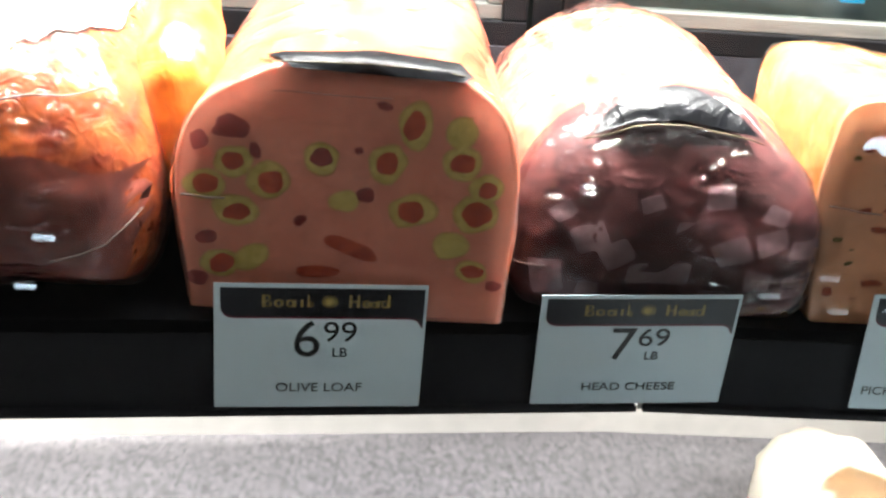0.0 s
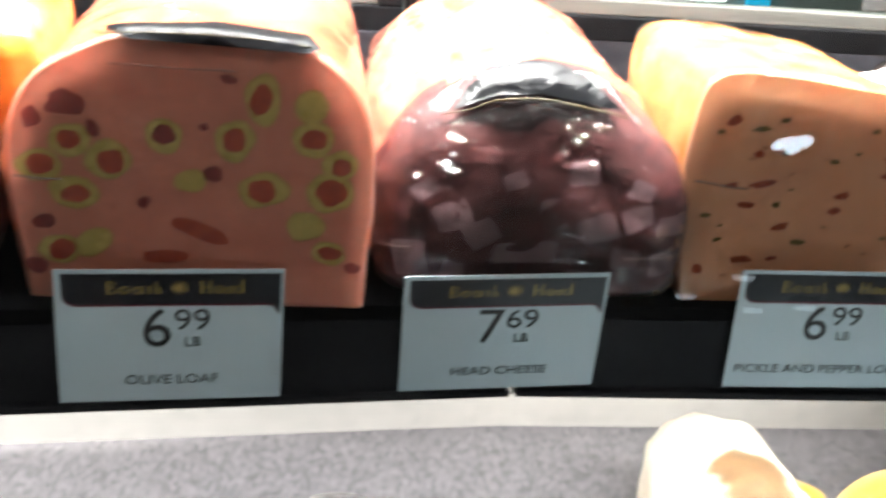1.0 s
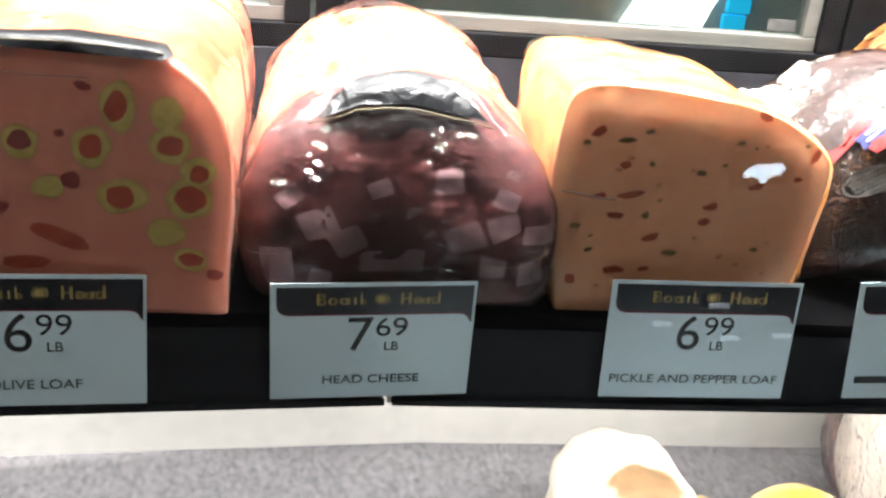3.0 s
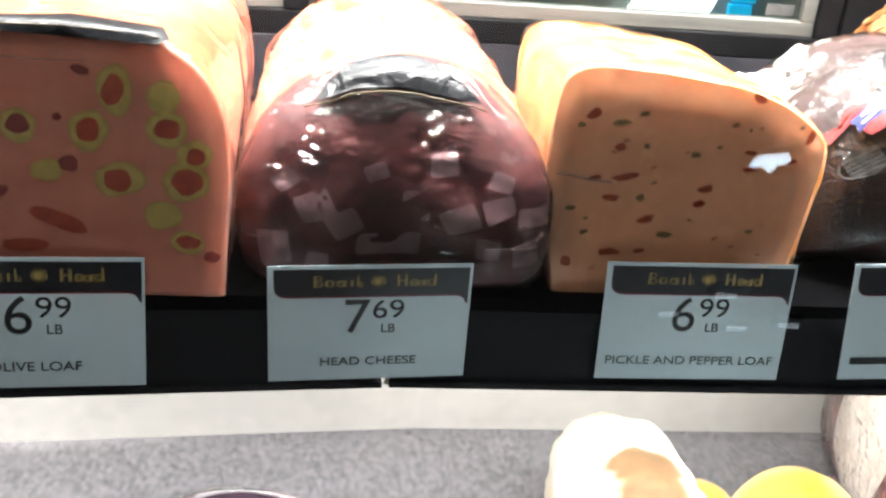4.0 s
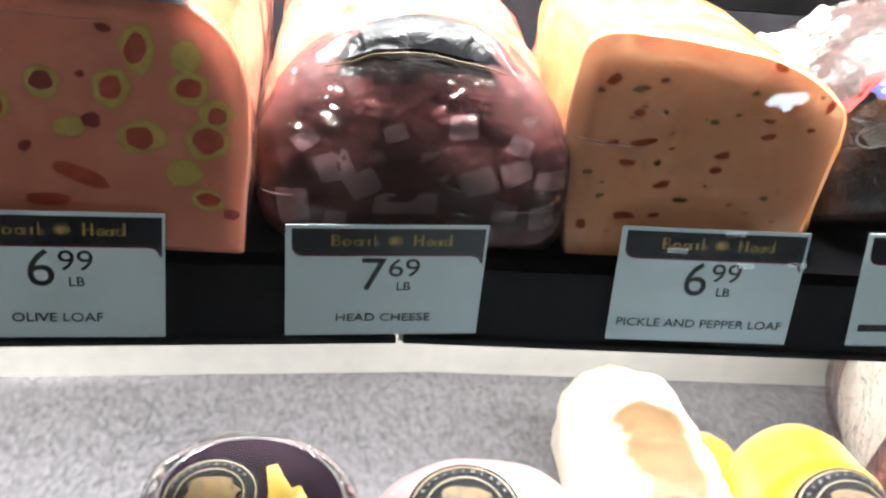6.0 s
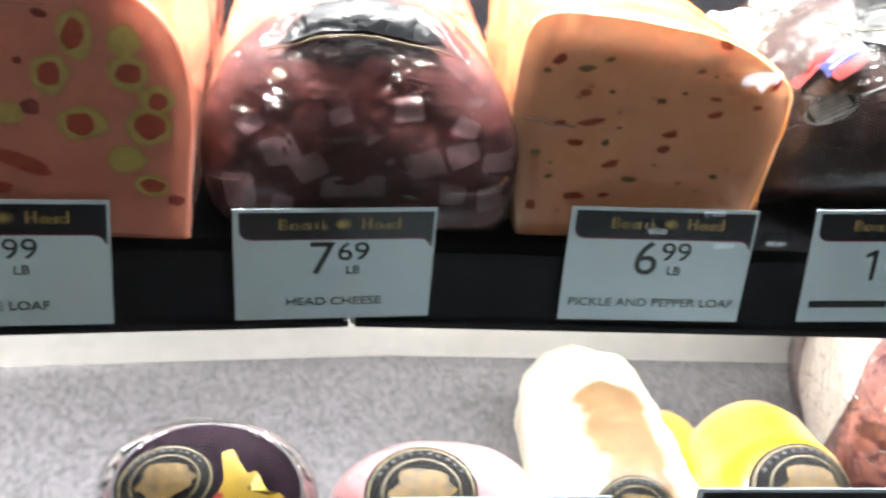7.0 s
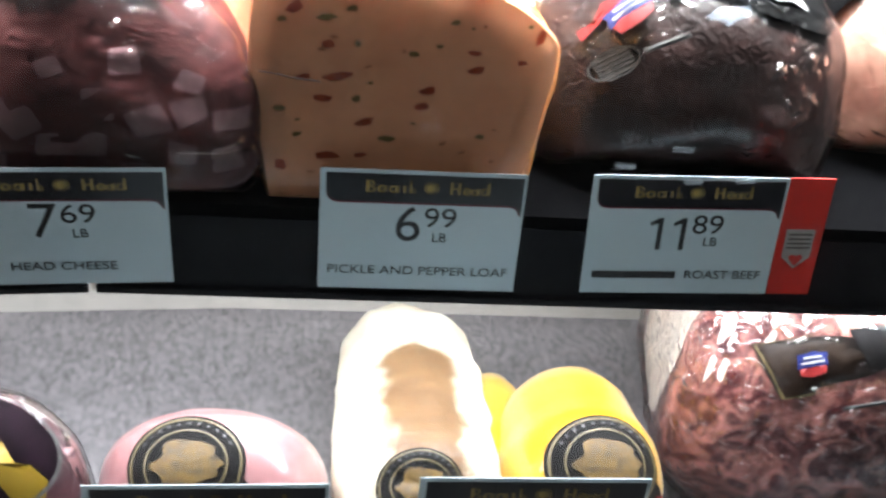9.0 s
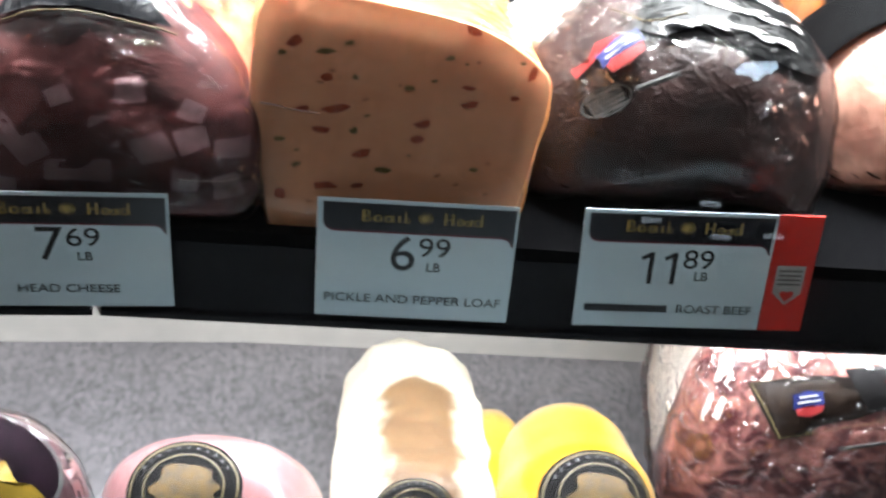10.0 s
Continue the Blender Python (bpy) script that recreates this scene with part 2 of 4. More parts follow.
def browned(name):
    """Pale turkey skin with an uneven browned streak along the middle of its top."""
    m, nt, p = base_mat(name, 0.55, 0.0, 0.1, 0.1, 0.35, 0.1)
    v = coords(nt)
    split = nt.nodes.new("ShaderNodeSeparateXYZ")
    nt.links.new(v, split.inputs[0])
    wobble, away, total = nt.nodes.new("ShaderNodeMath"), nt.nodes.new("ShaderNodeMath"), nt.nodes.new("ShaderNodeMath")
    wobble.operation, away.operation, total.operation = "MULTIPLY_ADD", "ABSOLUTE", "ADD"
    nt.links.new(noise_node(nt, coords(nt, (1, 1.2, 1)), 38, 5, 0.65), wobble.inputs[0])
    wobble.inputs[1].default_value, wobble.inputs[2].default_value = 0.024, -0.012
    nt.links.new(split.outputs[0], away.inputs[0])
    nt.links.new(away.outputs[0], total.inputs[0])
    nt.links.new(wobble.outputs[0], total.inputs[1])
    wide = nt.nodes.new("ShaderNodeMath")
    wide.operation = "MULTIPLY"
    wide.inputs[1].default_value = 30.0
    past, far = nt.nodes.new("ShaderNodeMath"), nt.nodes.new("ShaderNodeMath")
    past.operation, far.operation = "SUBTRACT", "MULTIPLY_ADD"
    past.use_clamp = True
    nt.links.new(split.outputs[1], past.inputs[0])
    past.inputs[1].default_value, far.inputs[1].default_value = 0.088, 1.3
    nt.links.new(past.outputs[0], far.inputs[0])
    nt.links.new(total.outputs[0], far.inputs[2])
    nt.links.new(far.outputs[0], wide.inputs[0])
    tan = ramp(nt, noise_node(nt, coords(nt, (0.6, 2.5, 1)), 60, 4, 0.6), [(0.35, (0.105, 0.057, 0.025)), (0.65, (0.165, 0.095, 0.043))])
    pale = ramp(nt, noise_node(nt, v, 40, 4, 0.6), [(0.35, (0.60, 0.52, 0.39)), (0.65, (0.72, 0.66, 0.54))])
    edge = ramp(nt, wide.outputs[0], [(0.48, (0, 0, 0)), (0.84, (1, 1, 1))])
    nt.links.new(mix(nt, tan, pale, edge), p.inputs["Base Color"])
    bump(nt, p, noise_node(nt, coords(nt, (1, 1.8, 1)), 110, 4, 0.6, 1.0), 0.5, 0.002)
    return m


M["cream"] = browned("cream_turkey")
M["yellow"] = speckled("yellow_casing", (0.50, 0.25, 0.004), (0.66, 0.36, 0.012), 14, 0.3, coat=1.0, rel=0.06, film=0.2)
M["salami"] = speckled("dark_salami", (0.026, 0.008, 0.012), (0.12, 0.042, 0.05), 60, 0.3, coat=0.25, rel=0.5, fine=(1.5, 1.5), dist=0.003, film=0.1)
M["navy_label"] = speckled("navy_label_film", (0.0012, 0.0013, 0.0022), (0.0040, 0.0044, 0.0068), 60, 0.4, coat=0.12, rel=0.6, fine=(1.1, 1.0), dist=0.003, spec=0.1)
M["black_label"] = speckled("black_label", (0.006, 0.0055, 0.0055), (0.012, 0.011, 0.011), 80, 0.65, rel=0.1, spec=0.08)
M["gold_line"] = plain("gold_label_line", (0.11, 0.085, 0.035), 0.5)
M["emblem"] = plain("gold_emblem", (0.085, 0.048, 0.006), 0.6, var=0.6, scale=240)
M["yellow_label"] = plain("yellow_label", (0.24, 0.15, 0.005), 0.5)
M["silver_label"] = plain("grey_label_print", (0.075, 0.075, 0.073), 0.6, var=0.5, scale=200)
M["blue_badge"] = plain("blue_badge", (0.008, 0.016, 0.115), 0.6)
M["red_badge"] = plain("red_badge", (0.20, 0.006, 0.006), 0.6)
# white of real print, also of reflections painted on the roast beef label
M["print_and_glint"] = plain("print_and_glint", (0.36, 0.36, 0.35), 0.5)
M["seam"] = plain("wrap_seam", (0.26, 0.20, 0.17), 0.25, coat=0.6)
# pale fat colour that stands in for glare on the wrapped beef
M["beef_glare"] = speckled("fat_coloured_glare", (0.66, 0.44, 0.39), (0.90, 0.84, 0.78), 55, 0.25, coat=0.5, rel=0.9, fine=(1.5, 1.5), dist=0.004, blur=(0.3, 0.55))
M["purple_label"] = speckled("dark_purple_label", (0.004, 0.0016, 0.0035), (0.014, 0.006, 0.011), 160, 0.7, rel=0.1, spec=0.06)
M["olive_rim"] = speckled("olive_green_skin", (0.50, 0.33, 0.09), (0.62, 0.42, 0.13), 220, 0.4, coat=0.2, rel=0.1)
M["ham_cut"] = speckled("dark_sliced_ham", (0.14, 0.030, 0.024), (0.33, 0.085, 0.055), 40, 0.35, coat=0.2, rel=0.3, warp=1.0, dist=0.002)
# crumpled clear film, with its white glare put into an opaque pale colour
M["glare_film"] = speckled("crumpled_glare_film", (0.62, 0.40, 0.26), (0.88, 0.82, 0.74), 60, 0.25, coat=0.6, rel=0.9, fine=(1.5, 1.5), dist=0.004, blur=(0.25, 0.5))
M["glossy_black"] = speckled("glossy_black_label", (0.0012, 0.0012, 0.0014), (0.0035, 0.0035, 0.004), 60, 0.35, coat=0.25, rel=0.6, fine=(0.8, 0.8), dist=0.004, spec=0.15)
M["matt_black"] = speckled("matt_black_paper", (0.0016, 0.0016, 0.0018), (0.0030, 0.0030, 0.0033), 40, 0.7, rel=0.1, spec=0.02)
M["brown_label"] = speckled("brown_label", (0.007, 0.004, 0.003), (0.018, 0.011, 0.007), 60, 0.5, rel=0.3, dist=0.002, spec=0.15)
M["hc_chunk"] = speckled("red_brown_chunk", (0.055, 0.015, 0.015), (0.12, 0.040, 0.038), 60, 0.5, coat=0.05, rel=0.3, dist=0.002, spec=0.2)
M["tiny_fleck"] = plain("small_brown_fleck", (0.46, 0.21, 0.09), 0.45)
# smooth cream for the glare painted on the beef's left side
M["beef_glare_smooth"] = speckled("cream_beef_glare", (0.74, 0.62, 0.52), (0.88, 0.80, 0.71), 30, 0.4, coat=0.2, rel=0.0)
M["string"] = plain("netting_string", (0.2, 0.12, 0.05), 0.7)


# ---- mesh helpers ----
def mesh_ob(name, bm, mat, smooth=True):
    me = bpy.data.meshes.new(name)
    bmesh.ops.recalc_face_normals(bm, faces=bm.faces)
    bm.to_mesh(me)
    bm.free()
    me.materials.append(mat)
    if smooth:
        me.polygons.foreach_set("use_smooth", [True] * len(me.polygons))
    return new(name, me)


def part(name, bm, mat, parent, label="", smooth=True):
    ob = mesh_ob(name, bm, mat, smooth)
    ob.parent = parent
    return tagged(ob, label)


def rind(ob, mat, depth):
    """Gives all of a body but its cut front another surface."""
    ob.data.materials.append(mat)
    for poly in ob.data.polygons:
        poly.material_index = 1 if poly.center.y > depth else 0


def thing(name, place, label, category, group="", kind="", rz=0.0):
    ob = new(name)
    ob.empty_display_size = 0.02
    ob.matrix_world = pose(*place, 0, 0, rz)
    return tagged(ob, label, category, group, kind)


def box(bm, lo, hi, bevel=0.0, m=None):
    lo, hi = Vector(lo), Vector(hi)
    t = Matrix.Translation((lo + hi) / 2) @ Matrix.Diagonal((*(hi - lo), 1))
    made = bmesh.ops.create_cube(bm, size=1.0, matrix=(m or Matrix()) @ t)
    if bevel:
        es = list({e for v in made["verts"] for e in v.link_edges})
        bmesh.ops.bevel(bm, geom=es, offset=bevel, segments=2, affect="EDGES", profile=0.6)
    return bm


def prism(points, depth, bevel=0.0):
    """A flat outline in x and z, given depth along y."""
    bm = bmesh.new()
    f = bm.faces.new([bm.verts.new((x, 0, z)) for x, z in points])
    ext = bmesh.ops.extrude_face_region(bm, geom=[f])
    bmesh.ops.translate(bm, verts=[g for g in ext["geom"] if isinstance(g, bmesh.types.BMVert)], vec=(0, depth, 0))
    return bm


def chaikin(points, rounds=3):
    for _ in range(rounds):
        out = []
        for (a, b), (c, d) in zip(points, points[1:] + points[:1]):
            out += [(0.75 * a + 0.25 * c, 0.75 * b + 0.25 * d), (0.25 * a + 0.75 * c, 0.25 * b + 0.75 * d)]
        points = out
    return points


def oval(w, h, n=2.4, floor=0.82, count=72):
    """A squashed round outline that sits on z = 0."""
    pts = []
    for k in range(count):
        a = 2 * math.pi * k / count
        c, s = math.cos(a), math.sin(a)
        x = w / 2 * math.copysign(abs(c) ** (2 / n), c)
        z = h / 2 * math.copysign(abs(s) ** (2 / n), s)
        pts.append((x, max(z, -h / 2 * floor) + h / 2 * floor))
    return pts


def body_mesh(outline, length, front=0.006, back=0.02, dome=0.0, amp=0.0, freq=30.0, seed=0.0, taper=1.0, drop=0.0, blunt=0.75, lean=0.0):
    """A log with that outline from y = 0 back to y = length; rounded rims, a bulging front that leans back, lumps of height amp."""
    zs = [z for _, z in outline]
    mid = (min(zs) + max(zs)) * 0.5
    if dome:
        st = []
        for k in range(1, 15):
            a = math.pi / 2 * k / 14
            st.append((-dome + (dome + front) * (1 - math.cos(a)), max(0.02, math.sin(a) ** blunt)))
    else:
        wide = 1 - front / max(0.03, max(zs))
        st = [(0.0, 0.02), (0.0, 0.4), (0.0, 0.8), (0.0, wide)]
        st += [(front * (1 - math.cos(a)), wide + (1 - wide) * math.sin(a)) for a in (0.4, 0.8, 1.2, 1.57)]
    n = max(3, int(length / 0.012))
    st += [(front + (length - front - back) * k / n, 1 + (taper - 1) * k / n) for k in range(1, n + 1)]
    w2 = 1 - back / max(0.03, max(zs))
    st += [(length - back + back * math.sin(a), taper * (w2 + (1 - w2) * math.cos(a))) for a in (0.5, 1.0, 1.4, 1.57)]
    st += [(length, taper * w2 * 0.6), (length, 0.02)]
    bm, rings = bmesh.new(), []
    for y, s in st:
        ring = []
        for x, z in outline:
            p = Vector((x * s, y, mid + (z - mid) * s))
            if amp and (dome or y > front * 0.3):
                out = Vector((x, 0, z - mid)).normalized()
                if s < 0.9:
                    out = Vector((out.x * s, -1 if y < length / 2 else 1, out.z * s))
                q = p * freq + Vector((seed, seed * 1.7, 0))
                p += out * amp * (noise.noise(q) + 0.5 * noise.noise(q * 2.3)) * min(1.0, s + 0.3)
            p.y += lean * max(0.0, p.z / max(zs) - 0.5) ** 1.5 * max(0.0, 1 - max(0.0, y) / length)
            p.z = max(p.z - drop * max(0.0, y / length) * (p.z / max(zs)), 0.0)
            ring.append(bm.verts.new(p))
        rings.append(ring)
    for a, b in zip(rings, rings[1:]):
        for k in range(len(a)):
            j = (k + 1) % len(a)
            bm.faces.new((a[k], a[j], b[j], b[k]))
    bm.faces.new(rings[0])
    bm.faces.new(rings[-1])
    return bm


def tree_of(bm):
    from mathutils.bvhtree import BVHTree
    bm.normal_update()
    return BVHTree.FromBMesh(bm)


def ellipse(n=40, wob=0.0, seed=0.0):
    out = []
    for k in range(n):
        a = 2 * math.pi * k / n
        r = 1 + wob * noise.noise(Vector((math.cos(a) * 1.3 + seed, math.sin(a) * 1.3, seed)))
        out.append((r * math.cos(a), r * math.sin(a)))
    return out


def decal(tree, centre, across, up, way, outline, lift=0.0006, inner=0.0, rings=6):
    """A thin film of that outline laid onto a body along way; inner leaves a hole."""
    bm, rows = bmesh.new(), []
    c, u, v, w = Vector(centre), Vector(across), Vector(up), Vector(way).normalized()
    for k in range(rings + 1):
        f = inner + (1 - inner) * k / rings
        if f < 1e-6:
            f = 0.01
        row = []
        for a, b in outline:
            p = c + u * a * f + v * b * f
            hit, normal, _, _ = tree.ray_cast(p - w * 0.3, w)
            if hit is None:
                near = tree.find_nearest(p)
                hit, normal = near[0], near[1]
            if normal.dot(w) > 0:
                normal = -normal
            row.append(bm.verts.new(hit - w * lift * 0.4 + normal * lift))
        rows.append(row)
    for a, b in zip(rows, rows[1:]):
        for k in range(len(a)):
            j = (k + 1) % len(a)
            bm.faces.new((a[k], a[j], b[j], b[k]))
    if inner == 0:
        bm.faces.new(rows[0])
    return bm


def rod(points, radius, sides=6, flat=1.0):
    """A thin round strand along points."""
    bm, rings = bmesh.new(), []
    pts = [Vector(p) for p in points]
    for i, p in enumerate(pts):
        d = (pts[min(i + 1, len(pts) - 1)] - pts[max(i - 1, 0)]).normalized()
        a = d.cross(Vector((0, -1, 0.2))).normalized()
        b = d.cross(a)
        rings.append([bm.verts.new(p + radius * (a * math.cos(t) * flat + b * math.sin(t))) for t in (2 * math.pi * k / sides for k in range(sides))])
    for r, s in zip(rings, rings[1:]):
        for k in range(sides):
            bm.faces.new((r[k], r[(k + 1) % sides], s[(k + 1) % sides], s[k]))
    bm.faces.new(rings[0]), bm.faces.new(rings[-1])
    return bm


def on_front(tree, x, z, lift=0.0008):
    hit = tree.ray_cast(Vector((x, -0.3, z)), Vector((0, 1, 0)))[0]
    return (hit + Vector((0, -lift, 0))) if hit else Vector((x, 0, z))


def lettering(name, text, size, place, parent, mat, squeeze=1.0):
    """Raised ink letters, centred at place on a card that faces -y."""
    cu = bpy.data.curves.new(name, "FONT")
    cu.body, cu.size, cu.align_x, cu.align_y, cu.extrude = text, size, "CENTER", "CENTER", 0.00008
    tmp = bpy.data.objects.new(name, cu)
    scene.collection.objects.link(tmp)
    deps = bpy.context.evaluated_depsgraph_get()
    me = bpy.data.meshes.new_from_object(tmp.evaluated_get(deps))
    bpy.data.objects.remove(tmp)
    me.transform(pose(*place, 90, 0, 0) @ Matrix.Diagonal((squeeze, 1, 1, 1)))
    me.materials.clear()
    me.materials.append(mat)
    ob = new(name, me)
    ob.parent = parent
    return ob


# ---- the case ----
DECK, LOW, BACK, FRONT = 1.088, 0.868, 0.64, 0.412
KINK = 0.155
LEFT_SLOPE = 0.155
RISE = 0.045


def deck_z(x):
    return DECK + RISE * max(0.0, KINK - x)


def rail_y(x):
    return FRONT - LEFT_SLOPE * max(0.0, KINK - x)


def slab(name, pts, z0, z1, mat, label, kind="structure"):
    bm = bmesh.new()
    f = bm.faces.new([bm.verts.new((x, y, z0)) for x, y in pts])
    ext = bmesh.ops.extrude_face_region(bm, geom=[f])
    bmesh.ops.translate(bm, verts=[g for g in ext["geom"] if isinstance(g, bmesh.types.BMVert)], vec=(0, 0, z1 - z0))
    return tagged(mesh_ob(name, bm, mat, False), label, "", "", kind)


X0, X1 = -0.62, 1.15
low_kink = 0.2


def back_y(x):
    return BACK - 0.080 * max(0.0, low_kink - x)


# upper deck with its price rail
shelf = thing("upper_shelf", (0, 0, 0), "black display shelf with a price rail along its front edge", "shelf")


def deck_part(corners):
    bm = bmesh.new()
    low = [bm.verts.new((x, y, deck_z(x) - 0.006)) for x, y in corners]
    high = [bm.verts.new((x, y, deck_z(x))) for x, y in corners]
    bm.faces.new(low), bm.faces.new(high)
    for k in range(4):
        j = (k + 1) % 4
        bm.faces.new((low[k], low[j], high[j], high[k]))
    return part("deck", bm, M["deck"], shelf, "black shelf deck", False)


deck_part(((X0, rail_y(X0) - 0.0006), (KINK, FRONT - 0.0006), (KINK, BACK - 0.03), (X0, back_y(X0) - 0.03)))
deck_part(((KINK, FRONT - 0.0006), (X1, FRONT - 0.0006), (X1, BACK - 0.03), (KINK, BACK - 0.03)))
left_turn = math.degrees(math.atan(LEFT_SLOPE))
left_len = (KINK - X0) / math.cos(math.radians(left_turn))
for name, length, m in (("price_rail", left_len - 0.0012, pose(KINK - 0.0008, FRONT, DECK, 0, math.degrees(math.atan(RISE)), left_turn) @ pose(-left_len + 0.0012, 0, 0)), ("price_rail", X1 - KINK - 0.0012, pose(KINK + 0.0008, FRONT, DECK))):
    bm = bmesh.new()
    box(bm, (0, 0, -0.0445), (length, 0.0035, -0.0064), 0.0005)
    box(bm, (0, -0.0035, -0.0445), (length, -0.0002, -0.0412), 0.0007)
    ob = part(name, bm, M["black"], shelf, "black plastic price rail", False)
    ob.matrix_world = m
bm = box(bmesh.new(), (KINK - 0.0012, FRONT - 0.0008, DECK - 0.0445), (KINK + 0.0012, FRONT + 0.002, DECK - 0.037))
part("rail_joint", bm, M["white_wall"], shelf, "white gap between two rail lengths", False)

# lower deck, back walls
slab("lower_deck", [(X0, 0.2, ), (X1, 0.2), (X1, BACK), (low_kink, BACK), (X0, back_y(X0))], LOW - 0.02, LOW, M["grey_steel"], "speckled grey steel deck of the lower level")


def back_panel(name, z0, z1, mat, label, off=0.0):
    pts = [(X0, back_y(X0) + off), (low_kink, BACK + off), (X1, BACK + off), (X1, BACK + 0.02 + off), (low_kink, BACK + 0.02 + off), (X0, back_y(X0) + 0.02 + off)]
    return slab(name, pts, z0, z1, mat, label)


back_panel("wall_back_lower", LOW - 0.02, DECK - 0.03, M["white_wall"], "white lit liner wall behind the lower deck")
back_panel("wall_back_upper", DECK - 0.03, 1.1455, M["dark_grey"], "dark grey speckled panel behind the upper shelf")
slab("case_base", [(X0, 0.2), (X1, 0.2), (X1, BACK), (X0, BACK)], 0.1, LOW - 0.021, M["black"], "black base of the display case")

# sliding rear doors: black frame, aluminium edge, glass
def rear_door(name, x0, x1, y, z0, z1, turn, label):
    """Black border with an aluminium inner frame round a pane; x0 to x1 along the door's own line."""
    door = thing(name, (x0, y, z0), label, "window", "", "structure", turn)
    w, h, b, a = x1 - x0, z1 - z0, 0.0145, 0.009
    for nm, lo, hi in (("bottom_rail", (0, 0, 0), (w, 0.02, b)), ("top_rail", (0, 0, h - b), (w, 0.02, h)), ("stile", (0, 0, b), (b, 0.02, h - b)), ("stile", (w - b, 0, b), (w, 0.02, h - b))):
        part(nm, box(bmesh.new(), lo, hi, 0.001), M["frame_black"], door, "", False)
    for nm, lo, hi in (("inner_frame", (b, 0.004, b), (w - b, 0.016, b + a)), ("inner_frame", (b, 0.004, h - b - a), (w - b, 0.016, h - b)), ("inner_frame", (b, 0.004, b + a), (b + a, 0.016, h - b - a)), ("inner_frame", (w - b - a, 0.004, b + a), (w - b, 0.016, h - b - a))):
        part(nm, box(bmesh.new(), lo, hi, 0.0008), M["alu"], door, "pale aluminium inner frame", False)
    pane = part("pane", box(bmesh.new(), (b + a, 0.009, b + a), (w - b - a, 0.012, h - b - a)), M["window_glass"], door, "", False)
    pane.visible_shadow = False
    return door


rear_door("window_1", 0.135, 0.442, BACK, 1.1455, 1.50, 0.0, "rear sliding glass door in a black and aluminium frame")
rear_door("window_2", 0.474, 0.95, BACK, 1.1455, 1.50, 0.0, "rear sliding glass door in a black and aluminium frame")
rear_door("window_3", -0.36, 0.115, 0.602, 1.1455, 1.50, 4.0, "rear sliding glass door in a black and aluminium frame")
for x0, x1, y in ((0.117, 0.134, BACK - 0.002), (0.443, 0.473, BACK - 0.002)):
    bm = box(bmesh.new(), (x0, y, 1.1455), (x1, y + 0.03, 1.50), 0.001)
    tagged(mesh_ob("window_post", bm, M["frame_black"], False), "black post between the rear doors", "", "", "structure")
slab("case_canopy", [(X0, 0.36), (X1, 0.36), (X1, 0.70), (X0, 0.70)], 1.54, 1.58, M["black"], "black canopy over the display case")
# unseen lip, added to keep the case lamp's light off the front
bm = box(bmesh.new(), (X0, 0.455, 1.48), (X1, 0.465, 1.54), 0.002)
tagged(mesh_ob("canopy_lip", bm, M["black"], False), "unseen black lip added to shade the case lamp", "", "", "structure")
for x in (X0 - 0.02, X1):
    bm = box(bmesh.new(), (x, 0.2, 0.1), (x + 0.02, 0.68, 1.54), 0.002)
    tagged(mesh_ob("case_end", bm, M["black"], False), "black end panel of the display case", "", "", "structure")

bm = box(bmesh.new(), (0.396, BACK + 0.0078, 1.1715), (0.414, BACK + 0.0085, 1.1785), 0.0002)
sticker = tagged(mesh_ob("door_sticker", bm, M["silver_label"], False), "small grey sticker in the rear door's corner", "sticker")

# tilted front glass
TILTED = 28.0
bm = box(bmesh.new(), (X0, -0.002, -0.36), (X1, 0.002, 0.44))
pane = tagged(mesh_ob("front_glass", bm, M["glass"], False), "clear tilted front glass of the display case", "", "", "structure")
pane.matrix_world = pose(0, 0.2, 1.15, -TILTED, 0, 0)
pane.visible_shadow = False

# lower price rail
low_rail = thing("lower_price_rail", (0, 0, 0), "black price rail along the lower deck's front edge", "rail")
part("rail_face", box(bmesh.new(), (X0, 0.313, LOW), (X1, 0.319, 0.99), 0.001), M["black"], low_rail, "", False)

# ---- the store around ----
slab("floor", [(-5, -6), (5, -6), (5, 5), (-5, 5)], -0.05, 0.0, M["floor"], "tiled store floor")
slab("ceiling", [(-5, -6), (5, -6), (5, 5), (-5, 5)], 2.95, 3.0, M["store_wall"], "plain store ceiling")
for name, lo, hi in (("wall_south", (-5, -6.1, 0), (5, -6, 3)), ("wall_north", (-5, 3.4, 0), (5, 3.5, 3)), ("wall_east", (5, -6, 0), (5.1, 3.4, 3)), ("wall_west", (-5.1, -6, 0), (-5, 3.4, 3))):
    tagged(mesh_ob(name, box(bmesh.new(), lo, hi), M["room"] if name == "wall_north" else M["store_wall"], False), "plain store wall", "", "", "structure")


def ceiling_light(x, y, sx, sy, turn=0.0, glow="lamp"):
    ob = thing("ceiling_light", (x, y, 2.95), "flat white ceiling light panel", "light", "ceiling lights", "", turn)
    part("frame", box(bmesh.new(), (-sx / 2 - 0.02, -sy / 2 - 0.02, -0.03), (sx / 2 + 0.02, sy / 2 + 0.02, 0.0), 0.003), M["alu"], ob, "", False)
    part("diffuser", box(bmesh.new(), (-sx / 2, -sy / 2, -0.045), (sx / 2, sy / 2, -0.031), 0.003), M[glow], ob, "glowing white diffuser", False)
    return ob


